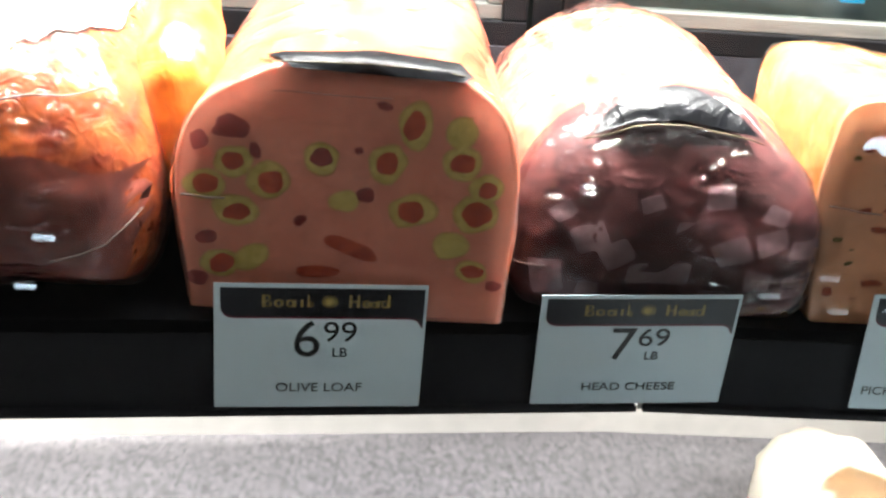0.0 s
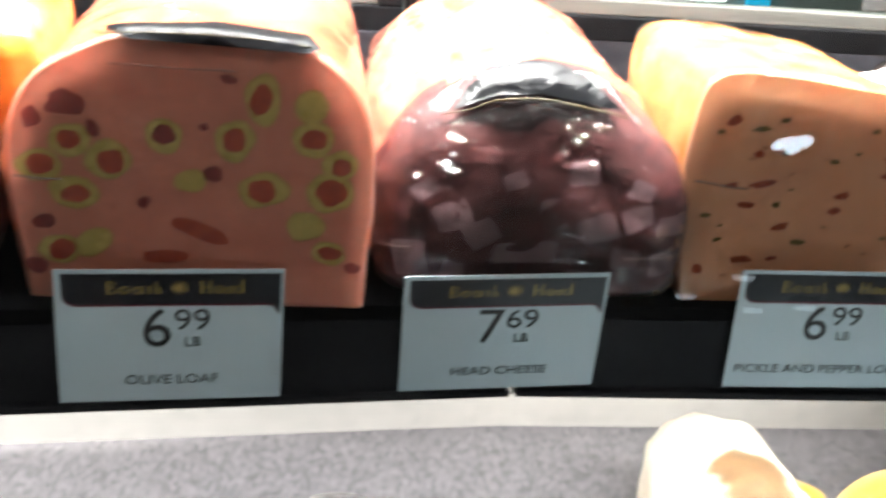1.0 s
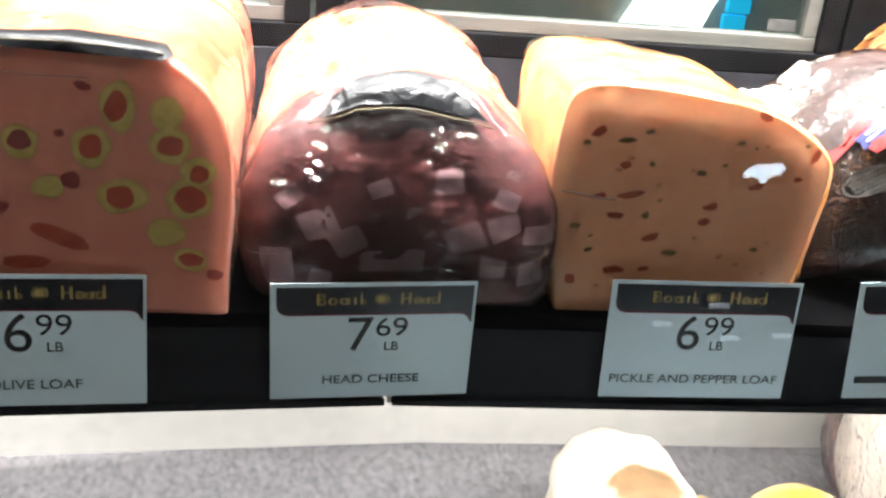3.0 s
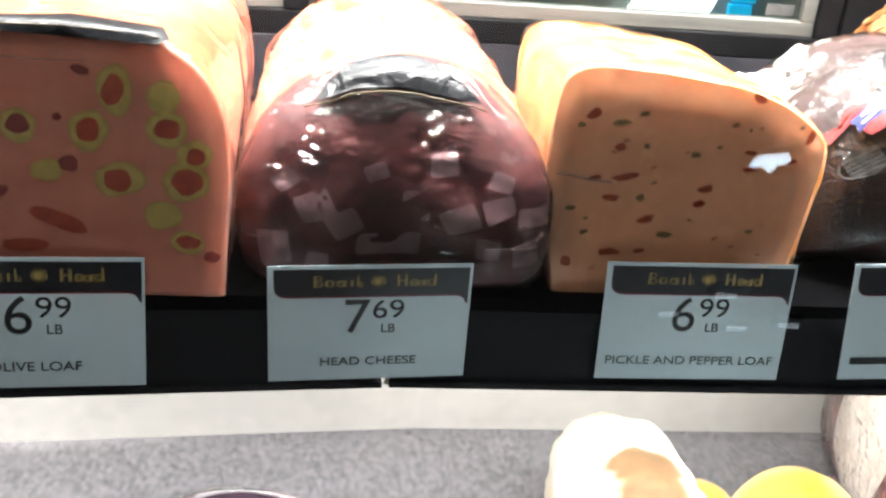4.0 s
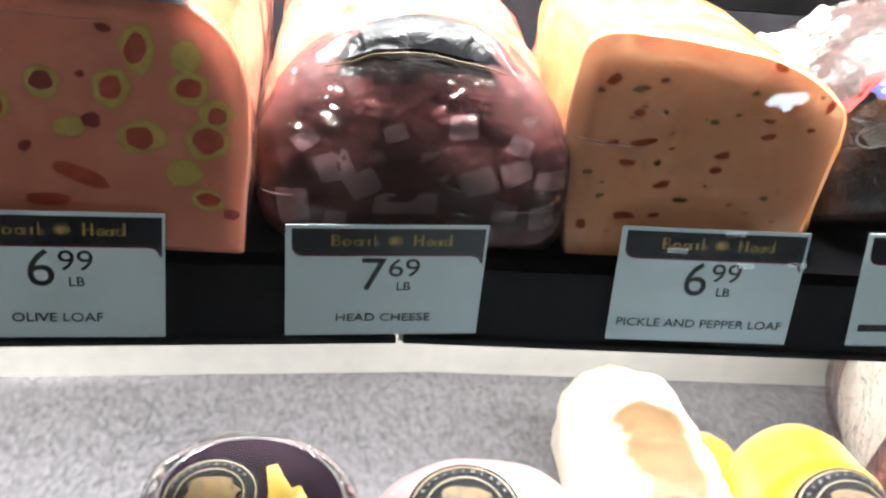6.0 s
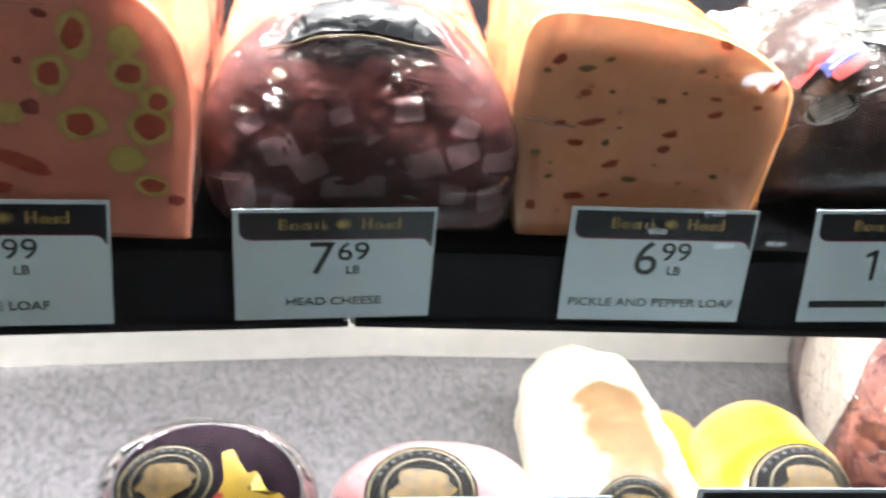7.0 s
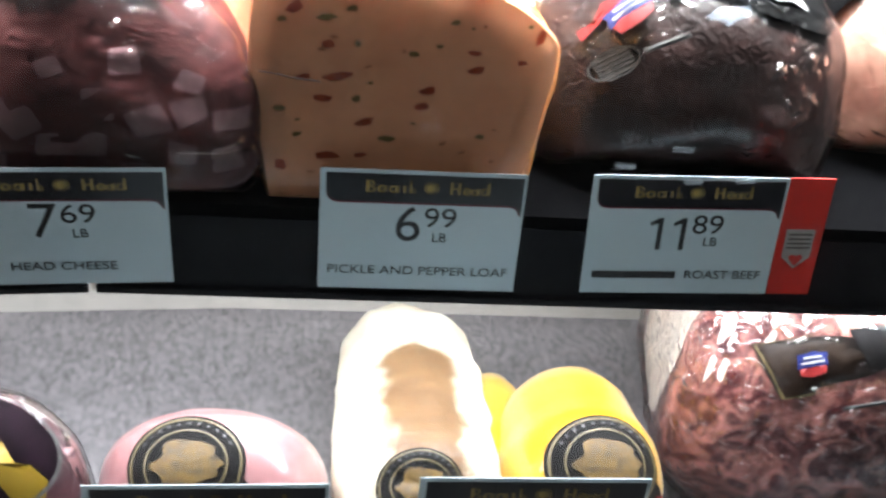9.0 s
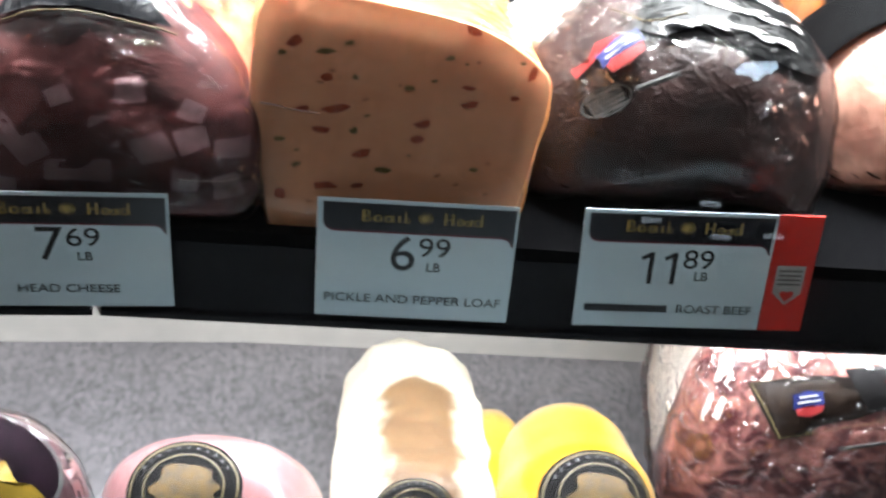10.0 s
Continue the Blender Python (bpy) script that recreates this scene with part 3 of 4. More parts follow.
# unseen wide panel added as fill for the meat faces and cards
ceiling_light(0.2, -0.75, 2.6, 0.6, 0, "fill_lamp")
ceiling_light(0.6, 2.0, 1.2, 0.6, 0, "room_lamp")
louvre = thing("louvred_light", (1.47, -2.0, 2.95), "white louvred ceiling light with short bars", "light", "ceiling lights", "", 12)
part("frame", box(bmesh.new(), (-0.09, -0.07, -0.03), (0.09, 0.07, 0.0), 0.003), M["frame_black"], louvre, "", False)
for y, x0, x1 in ((0.034, -0.045, 0.05), (0.016, -0.055, 0.058), (-0.002, -0.06, 0.05), (-0.02, -0.015, 0.022), (-0.036, -0.004, 0.014)):
    part("bar", box(bmesh.new(), (x0, y - 0.0075, -0.04), (x1, y + 0.0075, -0.031), 0.002), M["lamp"], louvre, "glowing bar", False)
for x, y in ((-1.13, -2.78), (-1.29, -3.15), (1.62, -2.8), (1.45, -2.95), (1.75, -3.05), (1.95, -3.02)):
    ceiling_light(x, y, 0.075, 0.02, 0, "lamp" if x < 0 else "far_lamp")

# back room seen through the rear doors
counter = thing("work_counter", (0.9, 2.9, 0), "grey back room counter under a lit wall", "counter")
part("worktop", box(bmesh.new(), (-2.5, -0.35, 0.42), (2.5, 0.4, 0.46), 0.004), M["room"], counter, "", False)
part("front_panel", box(bmesh.new(), (-2.5, -0.3, 0.0), (2.5, 0.4, 0.418), 0.004), M["room"], counter, "", False)
# added glowing shape that stands in for a lamp's reflection in the glass
panel = thing("light_box", (1.2, 3.36, 0.70), "added glowing white shape for a lamp reflection at the rear door", "light")
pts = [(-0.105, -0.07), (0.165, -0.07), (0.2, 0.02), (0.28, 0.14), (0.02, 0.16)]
part("face", prism(pts, 0.03), M["reflection_lit"], panel, "", False)
# four cyan blocks added behind the door, made to glow
strip = thing("display_strip", (1.47, 3.36, 0.62), "glowing cyan segments behind the rear door", "light")
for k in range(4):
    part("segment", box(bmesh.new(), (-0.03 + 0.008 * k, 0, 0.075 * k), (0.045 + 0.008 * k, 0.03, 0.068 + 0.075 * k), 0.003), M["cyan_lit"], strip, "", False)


# ---- price cards ----
CW, CH = 0.086, 0.0582


def card(place, turn, dollars, cents, words, lean=2.0, ry=0.0, red=False, bar=0.0, size=1.0):
    ob = thing("price_card", (0, 0, 0), "white black-headed price card" + (" and red tab" if red else "") + (" for " + words.lower() if words else ", partly hidden"), "price card", "price cards")
    ob.matrix_world = pose(*place, -lean, ry, turn) @ Matrix.Diagonal((size, 1, size, 1))
    part("sheet", box(bmesh.new(), (0, -0.0006, 0), (CW, -0.0001, CH), 0.0001), M["card"], ob, "", False)

    def head(dz, grow, depth):
        l, r, t, b = 0.0026, CW - 0.0012, CH - 0.0018, CH * 0.745 - dz
        pts = [(l, t), (r, t), (r, b - 0.0045)]
        pts += [(r - 0.001 - 0.004 * (1 - math.cos(a)), b - 0.0045 + 0.0045 * math.sin(a)) for a in (0.3, 0.7, 1.1, 1.57)]
        pts += [(l + 0.005 - 0.005 * math.sin(a), b + 0.005 - 0.005 * math.cos(a)) for a in (0, 0.4, 0.8, 1.2, 1.57)]
        bm = prism(pts, depth)
        bmesh.ops.translate(bm, verts=bm.verts, vec=(0, -0.0006 - depth, 0))
        return bm

    part("header_line", head(0.0009, 0, 0.00008), M["maroon"], ob, "maroon line under the header", False)
    part("header", head(0, 0, 0.00016), M["card_head"], ob, "black printed header", False)
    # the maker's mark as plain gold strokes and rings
    y, zc = -0.00082, CH * 0.868

    def stroke(x, z, w, h):
        part("brand_stroke", box(bmesh.new(), (x, y, z), (x + w, y + 0.0001, z + h)), M["gold"], ob, "", False)

    def ring(x, z, rx, rz, hole=0.55):
        bm = bmesh.new()
        inner, outer = [], []
        for k in range(14):
            a = 2 * math.pi * k / 14
            inner.append(bm.verts.new((x + rx * hole * math.cos(a), y, z + rz * (hole + 0.12) * math.sin(a))))
            outer.append(bm.verts.new((x + rx * math.cos(a), y, z + rz * math.sin(a))))
        for k in range(14):
            j = (k + 1) % 14
            bm.faces.new((inner[k], inner[j], outer[j], outer[k]))
        part("brand_ring", bm, M["gold"], ob, "", False)

    low = zc - 0.0027
    for x, tall, wide in ((0.0190, 0.0056, 0.0011), (0.0318, 0.0034, 0.0008), (0.0345, 0.0034, 0.0009), (0.0372, 0.0056, 0.0006), (0.0540, 0.0056, 0.0011), (0.0572, 0.0056, 0.0011), (0.0654, 0.0034, 0.0008), (0.0696, 0.0058, 0.0010)):
        stroke(x, low, wide, tall)
    stroke(0.0550, zc - 0.0003, 0.0024, 0.0006)
    stroke(0.0598, low + 0.0015, 0.0026, 0.0005)
    for x, z, rx, rz in ((0.0210, low + 0.0042, 0.0015, 0.0014), (0.0212, low + 0.0014, 0.0018, 0.0015), (0.0257, low + 0.0017, 0.0019, 0.0018), (0.0303, low + 0.0016, 0.0017, 0.0017), (0.0386, low + 0.0012, 0.0010, 0.0013), (0.0611, low + 0.0017, 0.0018, 0.0018), (0.0642, low + 0.0013, 0.0014, 0.0014), (0.0685, low + 0.0017, 0.0017, 0.0018)):
        ring(x, z, rx, rz)
    bm = bmesh.new()
    bmesh.ops.create_circle(bm, cap_ends=True, segments=14, radius=0.0020, matrix=pose(0.0462, y, zc, 90, 0, 0))
    part("brand_dot", bm, M["gold"], ob, "", False)
    ring(0.0462, zc, 0.0031, 0.0029, 0.8)
    y = -0.0008
    if dollars:
        cx = CW * (0.592 if len(dollars) == 1 else 0.622)
        if len(dollars) == 1:
            lettering("price", dollars, 0.0243, (CW * 0.434, y, CH * 0.552), ob, M["ink"], 1.0)
        else:
            # two flagged ones
            h = 0.0158
            for at in (0.375, 0.497):
                bm = prism([(CW * at + x, CH * 0.385 + z) for x, z in ((-0.0011, 0), (0.0011, 0), (0.0011, h), (-0.0007, h), (-0.0047, h - 0.0024), (-0.0041, h - 0.0041), (-0.0011, h - 0.0027))], 0.0001)
                bmesh.ops.translate(bm, verts=bm.verts, vec=(0, -0.0008, 0))
                part("price", bm, M["ink"], ob, "", False)
        lettering("price", cents, 0.0132, (cx, y, CH * (0.618 if len(dollars) == 1 else 0.595)), ob, M["ink"], 1.1)
        lettering("unit", "LB", 0.0062, (cx + (0.002 if len(dollars) > 1 else 0), y, CH * 0.455), ob, M["ink"])
        if bar:
            part("name_bar", box(bmesh.new(), (0.0045, y, CH * 0.165 - 0.0018), (0.0045 + bar, y + 0.0001, CH * 0.165 + 0.0018)), M["ink"], ob, "", False)
            lettering("product_name", words, 0.0060, (CW * 0.745, y, CH * 0.165), ob, M["ink"], 1.08)
        else:
            lettering("product_name", words, 0.0060, (CW * 0.5, y, CH * 0.165), ob, M["ink"], 1.12)
    if red:
        tab = part("red_tab", box(bmesh.new(), (CW + 0.0004, -0.0006, 0.0), (CW + 0.0204, 0.0, CH), 0.0002), M["red_card"], ob, "red side tab", False)
        pts = [(CW + 0.0036, 0.0335), (CW + 0.0168, 0.0335), (CW + 0.0168, 0.0195), (CW + 0.0102, 0.0135), (CW + 0.0036, 0.0195)]
        bm = prism(pts, 0.0001)
        bmesh.ops.translate(bm, verts=bm.verts, vec=(0, -0.0008, 0))
        shield = part("shield", bm, M["print_and_glint"], tab, "white shield print", False)
        for z in (0.0305, 0.0282, 0.026, 0.0238):
            part("bar", box(bmesh.new(), (CW + 0.005, -0.001, z), (CW + 0.0154, -0.0009, z + 0.0009)), M["silver_label"], tab, "", False)
        pts = [(math.sin(a) ** 3 * 0.0032, (0.8 * math.cos(a) - 0.3 * math.cos(2 * a) - 0.1 * math.cos(3 * a)) * 0.0034) for a in (2 * math.pi * k / 24 for k in range(24))]
        bm = prism([(CW + 0.0102 + x, 0.0185 + z) for x, z in pts], 0.0001)
        bmesh.ops.translate(bm, verts=bm.verts, vec=(0, -0.00095, 0))
        part("heart", bm, M["red_card"], tab, "small red heart", False)
    return ob


card((-0.0291, 0.3810, 1.0566), 6.1, "6", "99", "OLIVE LOAF", lean=1.0, ry=1.1, size=0.979)
card((0.1034, 0.4025, 1.0500), 3.2, "7", "69", "HEAD CHEESE", lean=-5.5, ry=-1.3, size=0.983)
card((0.2473, 0.4077, 1.0514), -1.5, "6", "99", "PICKLE AND PEPPER LOAF", lean=1.4, ry=-1.4, size=0.978)
card((0.3613, 0.4068, 1.0535), -2.0, "11", "89", "ROAST BEEF", lean=4.0, ry=-3.0, red=True, bar=0.038, size=0.973)
card((0.1665, 0.307, 0.975), 1.0, "", "", "")
card((0.2845, 0.305, 0.982), 0.0, "", "", "")


# ---- meats on the upper shelf ----
def wrapped(ob, outline, length, film, swell=0.03, **shape):
    """Clear wrap just outside a body of the same shape."""
    zs = [z for _, z in outline]
    mid = (min(zs) + max(zs)) / 2
    grown = [(x * (1 + swell), mid + (z - mid) * (1 + swell)) for x, z in outline]
    bm = body_mesh(grown, length + 0.004, **shape)
    bmesh.ops.translate(bm, verts=bm.verts, vec=(0, -0.0022, 0))
    for v in bm.verts:
        v.co.z = max(v.co.z, 0.0006)
    tree = tree_of(bm)
    skin = part("clear_wrap", bm, M[film], ob, "clear crumpled plastic wrap")
    skin.visible_shadow = False
    return tree


def seam(tree, pts, parent, r=0.0006):
    path = []
    for (xa, za), (xb, zb) in zip(pts, pts[1:]):
        for k in range(8):
            f = k / 8
            path.append(on_front(tree, xa + (xb - xa) * f, za + (zb - za) * f + 0.0002 * math.sin(9 * f), 0.0003))
    part("wrap_seam", rod(path, r * 0.6), M["seam"], parent, "shiny seam of clear wrap")


def pebble(tree, x, z, rx, rz, turn, lift, seed, wob=0.25, dome=0.0006):
    """A thin irregular slice lying flush on a cut face."""
    ca, sa = math.cos(turn), math.sin(turn)
    return decal(tree, (x, -0.05, z), (rx * ca, 0, rx * sa), (-rz * sa, 0, rz * ca), (0, 1, 0), ellipse(18, wob, seed), lift, 0.0, 2)


def olive_loaf():
    x0, y0 = 0.024, 0.393
    zb = DECK + 0.0068
    ob = thing("olive_loaf", (x0, y0, zb), "pink olive loaf with a cut face under clear film", "meat loaf")
    out = chaikin([(-0.064, 0.004), (-0.0645, 0.0), (-0.061, 0.0), (0.058, 0.0), (0.0615, 0.0), (0.0615, 0.004), (0.0625, 0.032), (0.0635, 0.0625), (0.0585, 0.0855), (0.046, 0.0985), (0.030, 0.1045), (-0.024, 0.1055), (-0.040, 0.0990), (-0.060, 0.0870), (-0.068, 0.0625), (-0.0665, 0.032)], 3)
    bm = body_mesh(out, 0.215, 0.003, 0.03, amp=0.0012, freq=22, seed=3, taper=0.97)
    film = wrapped(ob, out, 0.215, "film_tight", 0.016, front=0.004, back=0.03, amp=0.0016, freq=26, seed=3, taper=0.97)
    tree = tree_of(bm)
    rind(part("loaf_body", bm, M["olive_meat"], ob), M["olive_rind"], 0.003)

    def at(x, z):
        return x - x0, z - zb

    green = [(-0.032, 1.150, .0085, .006, .1), (-0.008, 1.153, .0085, .0075, .2), (-0.021, 1.140, .009, .0065, -.1), (0.012, 1.163, .0068, .0068, 0), (0.047, 1.178, .0068, .0095, 0),
             (0.064, 1.176, .0062, .0062, 0), (0.037, 1.162, .0072, .0082, -.3), (0.065, 1.164, .0078, .0072, 0), (0.075, 1.154, .0068, .006, .3), (0.072, 1.143, .0088, .0082, 0),
             (0.047, 1.143, .0098, .0068, .1), (0.021, 1.146, .006, .0046, .2), (0.063, 1.129, .0078, .006, 0), (0.072, 1.118, .007, .005, -.2), (-0.015, 1.120, .008, .0052, .5), (-0.027, 1.117, .0078, .006, .2), (-0.021, 1.160, .0075, .0065, 0.4)]
    pale = {5, 11, 12, 14}
    for k, (x, z, rx, rz, t) in enumerate(green):
        u, v = at(x, z)
        s = part("olive_slice", pebble(tree, u, v, rx * 1.02, rz * 1.02, t, 0.0004, k, 0.2), M["olive_rim"], ob, "green olive slice")
        part("olive_flesh", pebble(tree, u, v, rx * 0.9, rz * 0.9, t, 0.0006, k, 0.2), M["olive"], s, "yellow green olive flesh")
        if k not in pale:
            part("pimento", pebble(tree, u + 0.0008 * math.sin(k), v + 0.0006 * math.cos(2 * k), rx * (0.6 + 0.06 * math.sin(3 * k)), rz * (0.6 + 0.08 * math.cos(5 * k)), t + 0.3 * math.sin(k), 0.0009, k + 40, 0.22), M["pimento"] if k != 3 else M["dark_fleck"], s, "red pimento centre")
    flecks = [(-0.021, 1.174, .0062, .0048, -.3), (-0.034, 1.168, .0035, .0038, 0), (0.029, 1.149, .0036, .0032, .2), (0.004, 1.137, .003, .002, .6), (0.024, 1.126, .0125, .0035, -.35),
              (0.011, 1.115, .009, .0028, 0), (-0.036, 1.110, .0042, .0034, 0), (0.035, 1.185, .003, .0016, -.2), (0.081, 1.112, .003, .0024, 0), (0.026, 1.167, .0018, .0015, 0), (-0.032, 1.128, .0042, .003, .3), (-0.026, 1.172, .003, .002, 0.2), (-0.013, 1.165, .0022, .0034, 0.3)]
    for k, (x, z, rx, rz, t) in enumerate(flecks):
        u, v = at(x, z)
        part("pepper_piece", pebble(tree, u, v, rx, rz, t, 0.0005, k + 9, 0.3), M["pimento"] if k in (4, 5) else M["dark_fleck"], ob, "dark red pepper piece")
    seam(film, [(-0.065, 0.0515), (-0.046, 0.0505)], ob, 0.0007)
    seam(film, [(-0.03, 0.0945), (0.02, 0.0935)], ob, 0.0003)
    over = (0, 0.45, -0.9)
    lab = part("label", decal(film, (0.006, 0.006, 0.104), (0.036, 0, -0.001), (0, 0.0075, 0.003), over, [(-1.12, 0.9), (-0.92, -0.5), (-0.8, -1), (0, -1.0), (0.9, -1), (1.02, -0.6), (0.9, 1), (0, 1)], 0.0008), M["navy_label"], ob, "dark navy label on the top edge")
    path = []
    for a, b in ((-0.037, 0.0135), (-0.030, 0.002), (-0.024, -0.0008), (-0.010, -0.0008), (0.006, -0.0008), (0.022, -0.0008), (0.040, -0.0008)):
        hit = film.ray_cast(Vector((a, b, 0.104 - 0.0002 * a)) - Vector(over) * 0.2, Vector(over))[0]
        path.append(hit + Vector((0, -0.0005, 0.0008)))
    part("label_line", rod(path, 0.0003), M["gold_line"], lab, "pale border line of the label")
    return ob


def head_cheese():
    x0, y0 = 0.155, 0.412
    ob = thing("head_cheese", (x0, y0, DECK), "dark mottled head cheese log with pale cubes, in shiny film", "meat loaf")
    out = chaikin([(-0.050, 0.0), (-0.062, 0.004), (-0.066, 0.024), (-0.0645, 0.054), (-0.052, 0.0775), (-0.025, 0.0935), (0.0, 0.0975), (0.026, 0.093), (0.050, 0.076), (0.0655, 0.052), (0.069, 0.024), (0.065, 0.004), (0.052, 0.0)], 3)
    bm = body_mesh(out, 0.185, 0.014, 0.02, dome=0.005, blunt=0.32, amp=0.0022, freq=24, seed=11, taper=0.99, lean=0.050)
    film = wrapped(ob, out, 0.185, "film_loose", 0.024, front=0.016, back=0.02, dome=0.006, blunt=0.34, amp=0.0034, freq=38, seed=11, taper=0.99, lean=0.050)
    tree = tree_of(bm)
    rind(part("log_body", bm, M["hc_skin"], ob), M["hc_rind"], 0.030)
    # x, z, half width, half height, turn
    cubes = [(-0.004, 0.026, .0140, .0046, .09), (0.0065, 0.042, .0062, .0076, .15), (0.0255, 0.038, .0076, .0064, .55), (0.038, 0.025, .0056, .0056, .02), (0.041, 0.055, .0056, .0036, -.25),
             (0.041, 0.0435, .0066, .0052, .35), (0.056, 0.0395, .0068, .0042, .0), (0.017, 0.060, .0064, .0056, .25), (-0.034, 0.041, .0074, .0076, .5), (-0.022, 0.034, .0068, .0068, .6),
             (-0.033, 0.018, .0052, .0036, 0), (0.020, 0.016, .0062, .0040, .1), (-0.050, 0.022, .0066, .0078, .2), (0.054, 0.022, .0060, .0060, .25), (-0.010, 0.056, .0050, .0042, .5), (-0.046, 0.052, .0050, .0040, .8)]
    rnd = random.Random(17)
    for k in range(34):
        x, z = rnd.uniform(-0.054, 0.058), rnd.uniform(0.010, 0.072)
        if abs(x) < 0.066 * (1 - (z / 0.1) ** 2):
            part("meat_chunk", pebble(tree, x, z, rnd.uniform(0.005, 0.010), rnd.uniform(0.004, 0.008), rnd.uniform(0, 3), 0.00025 + 0.00001 * k, k, 0.7), M["hc_chunk"], ob, "dull red brown chunk of meat")
    for k, (x, z, rx, rz, t) in enumerate(cubes):
        sq = [(-1, -0.9 + 0.3 * math.sin(k)), (0.9, -1 - 0.2 * math.cos(3 * k)), (1, 0.8 + 0.2 * math.cos(k)), (-0.85 + 0.2 * math.sin(2 * k), 1)]
        ca, sa = math.cos(t), math.sin(t)
        sq2 = []
        for (a, b), (c, d) in zip(sq, sq[1:] + sq[:1]):
            sq2 += [(a + (c - a) * f, b + (d - b) * f) for f in (0.08, 0.5, 0.92)]
        bm = decal(tree, (x, -0.05, z), (rx * ca, 0, rx * sa), (-rz * sa, 0, rz * ca), (0, 1, 0), sq2, 0.0006, 0.0, 2)
        part("meat_cube", bm, M["hc_cube"], ob, "pale pink meat cube")
    for k, (x, z) in enumerate(((0.015, 0.028), (0.030, 0.033), (-0.008, 0.037), (0.046, 0.033), (0.008, 0.054), (-0.017, 0.045), (-0.044, 0.030), (0.035, 0.050), (0.002, 0.064), (-0.030, 0.058))):
        part("dark_piece", pebble(tree, x, z, 0.0045, 0.0026, k * 0.7, 0.0004, k, 0.5), M["hc_dark"], ob, "dark red meat piece")
    over = (0, 0.45, -0.9)
    lab = part("label", decal(film, (-0.003, 0.0165, 0.090), (0.034, 0.0, 0), (-0.001, 0.0105, 0.003), over, [(-1, -1), (-0.5, -0.9), (0, -0.85), (0.5, -0.9), (1, -1), (0.8, -0.3), (0.6, 0.3), (0.3, 0.75), (0.05, 1), (-0.2, 0.65), (-0.5, 0.45), (-0.8, -0.2)], 0.0009), M["navy_label"], ob, "crumpled dark navy label")
    path = []
    for k in range(13):
        f = k / 6 - 1
        p = Vector((-0.003 + 0.037 * f, 0.006 - 0.0012 * f * f, 0.086 - 0.001 * f * f))
        path.append(film.ray_cast(p - Vector(over) * 0.2, Vector(over))[0] + Vector((0, -0.0005, 0.0008)))
    part("label_line", rod(path, 0.0003), M["gold_line"], lab, "gold border line of the label")
    part("sticker_dot", decal(film, (0.022, 0.0165, 0.2), (0.0032, 0, 0), (0, 0.0030, 0), (0, 0, -1), ellipse(20), 0.0012), M["silver_label"], lab, "small pale round dot")
    seam(film, [(-0.064, 0.026), (-0.042, 0.027)], ob, 0.0005)
    seam(film, [(0.036, 0.0265), (0.064, 0.026)], ob, 0.0004)
    return ob


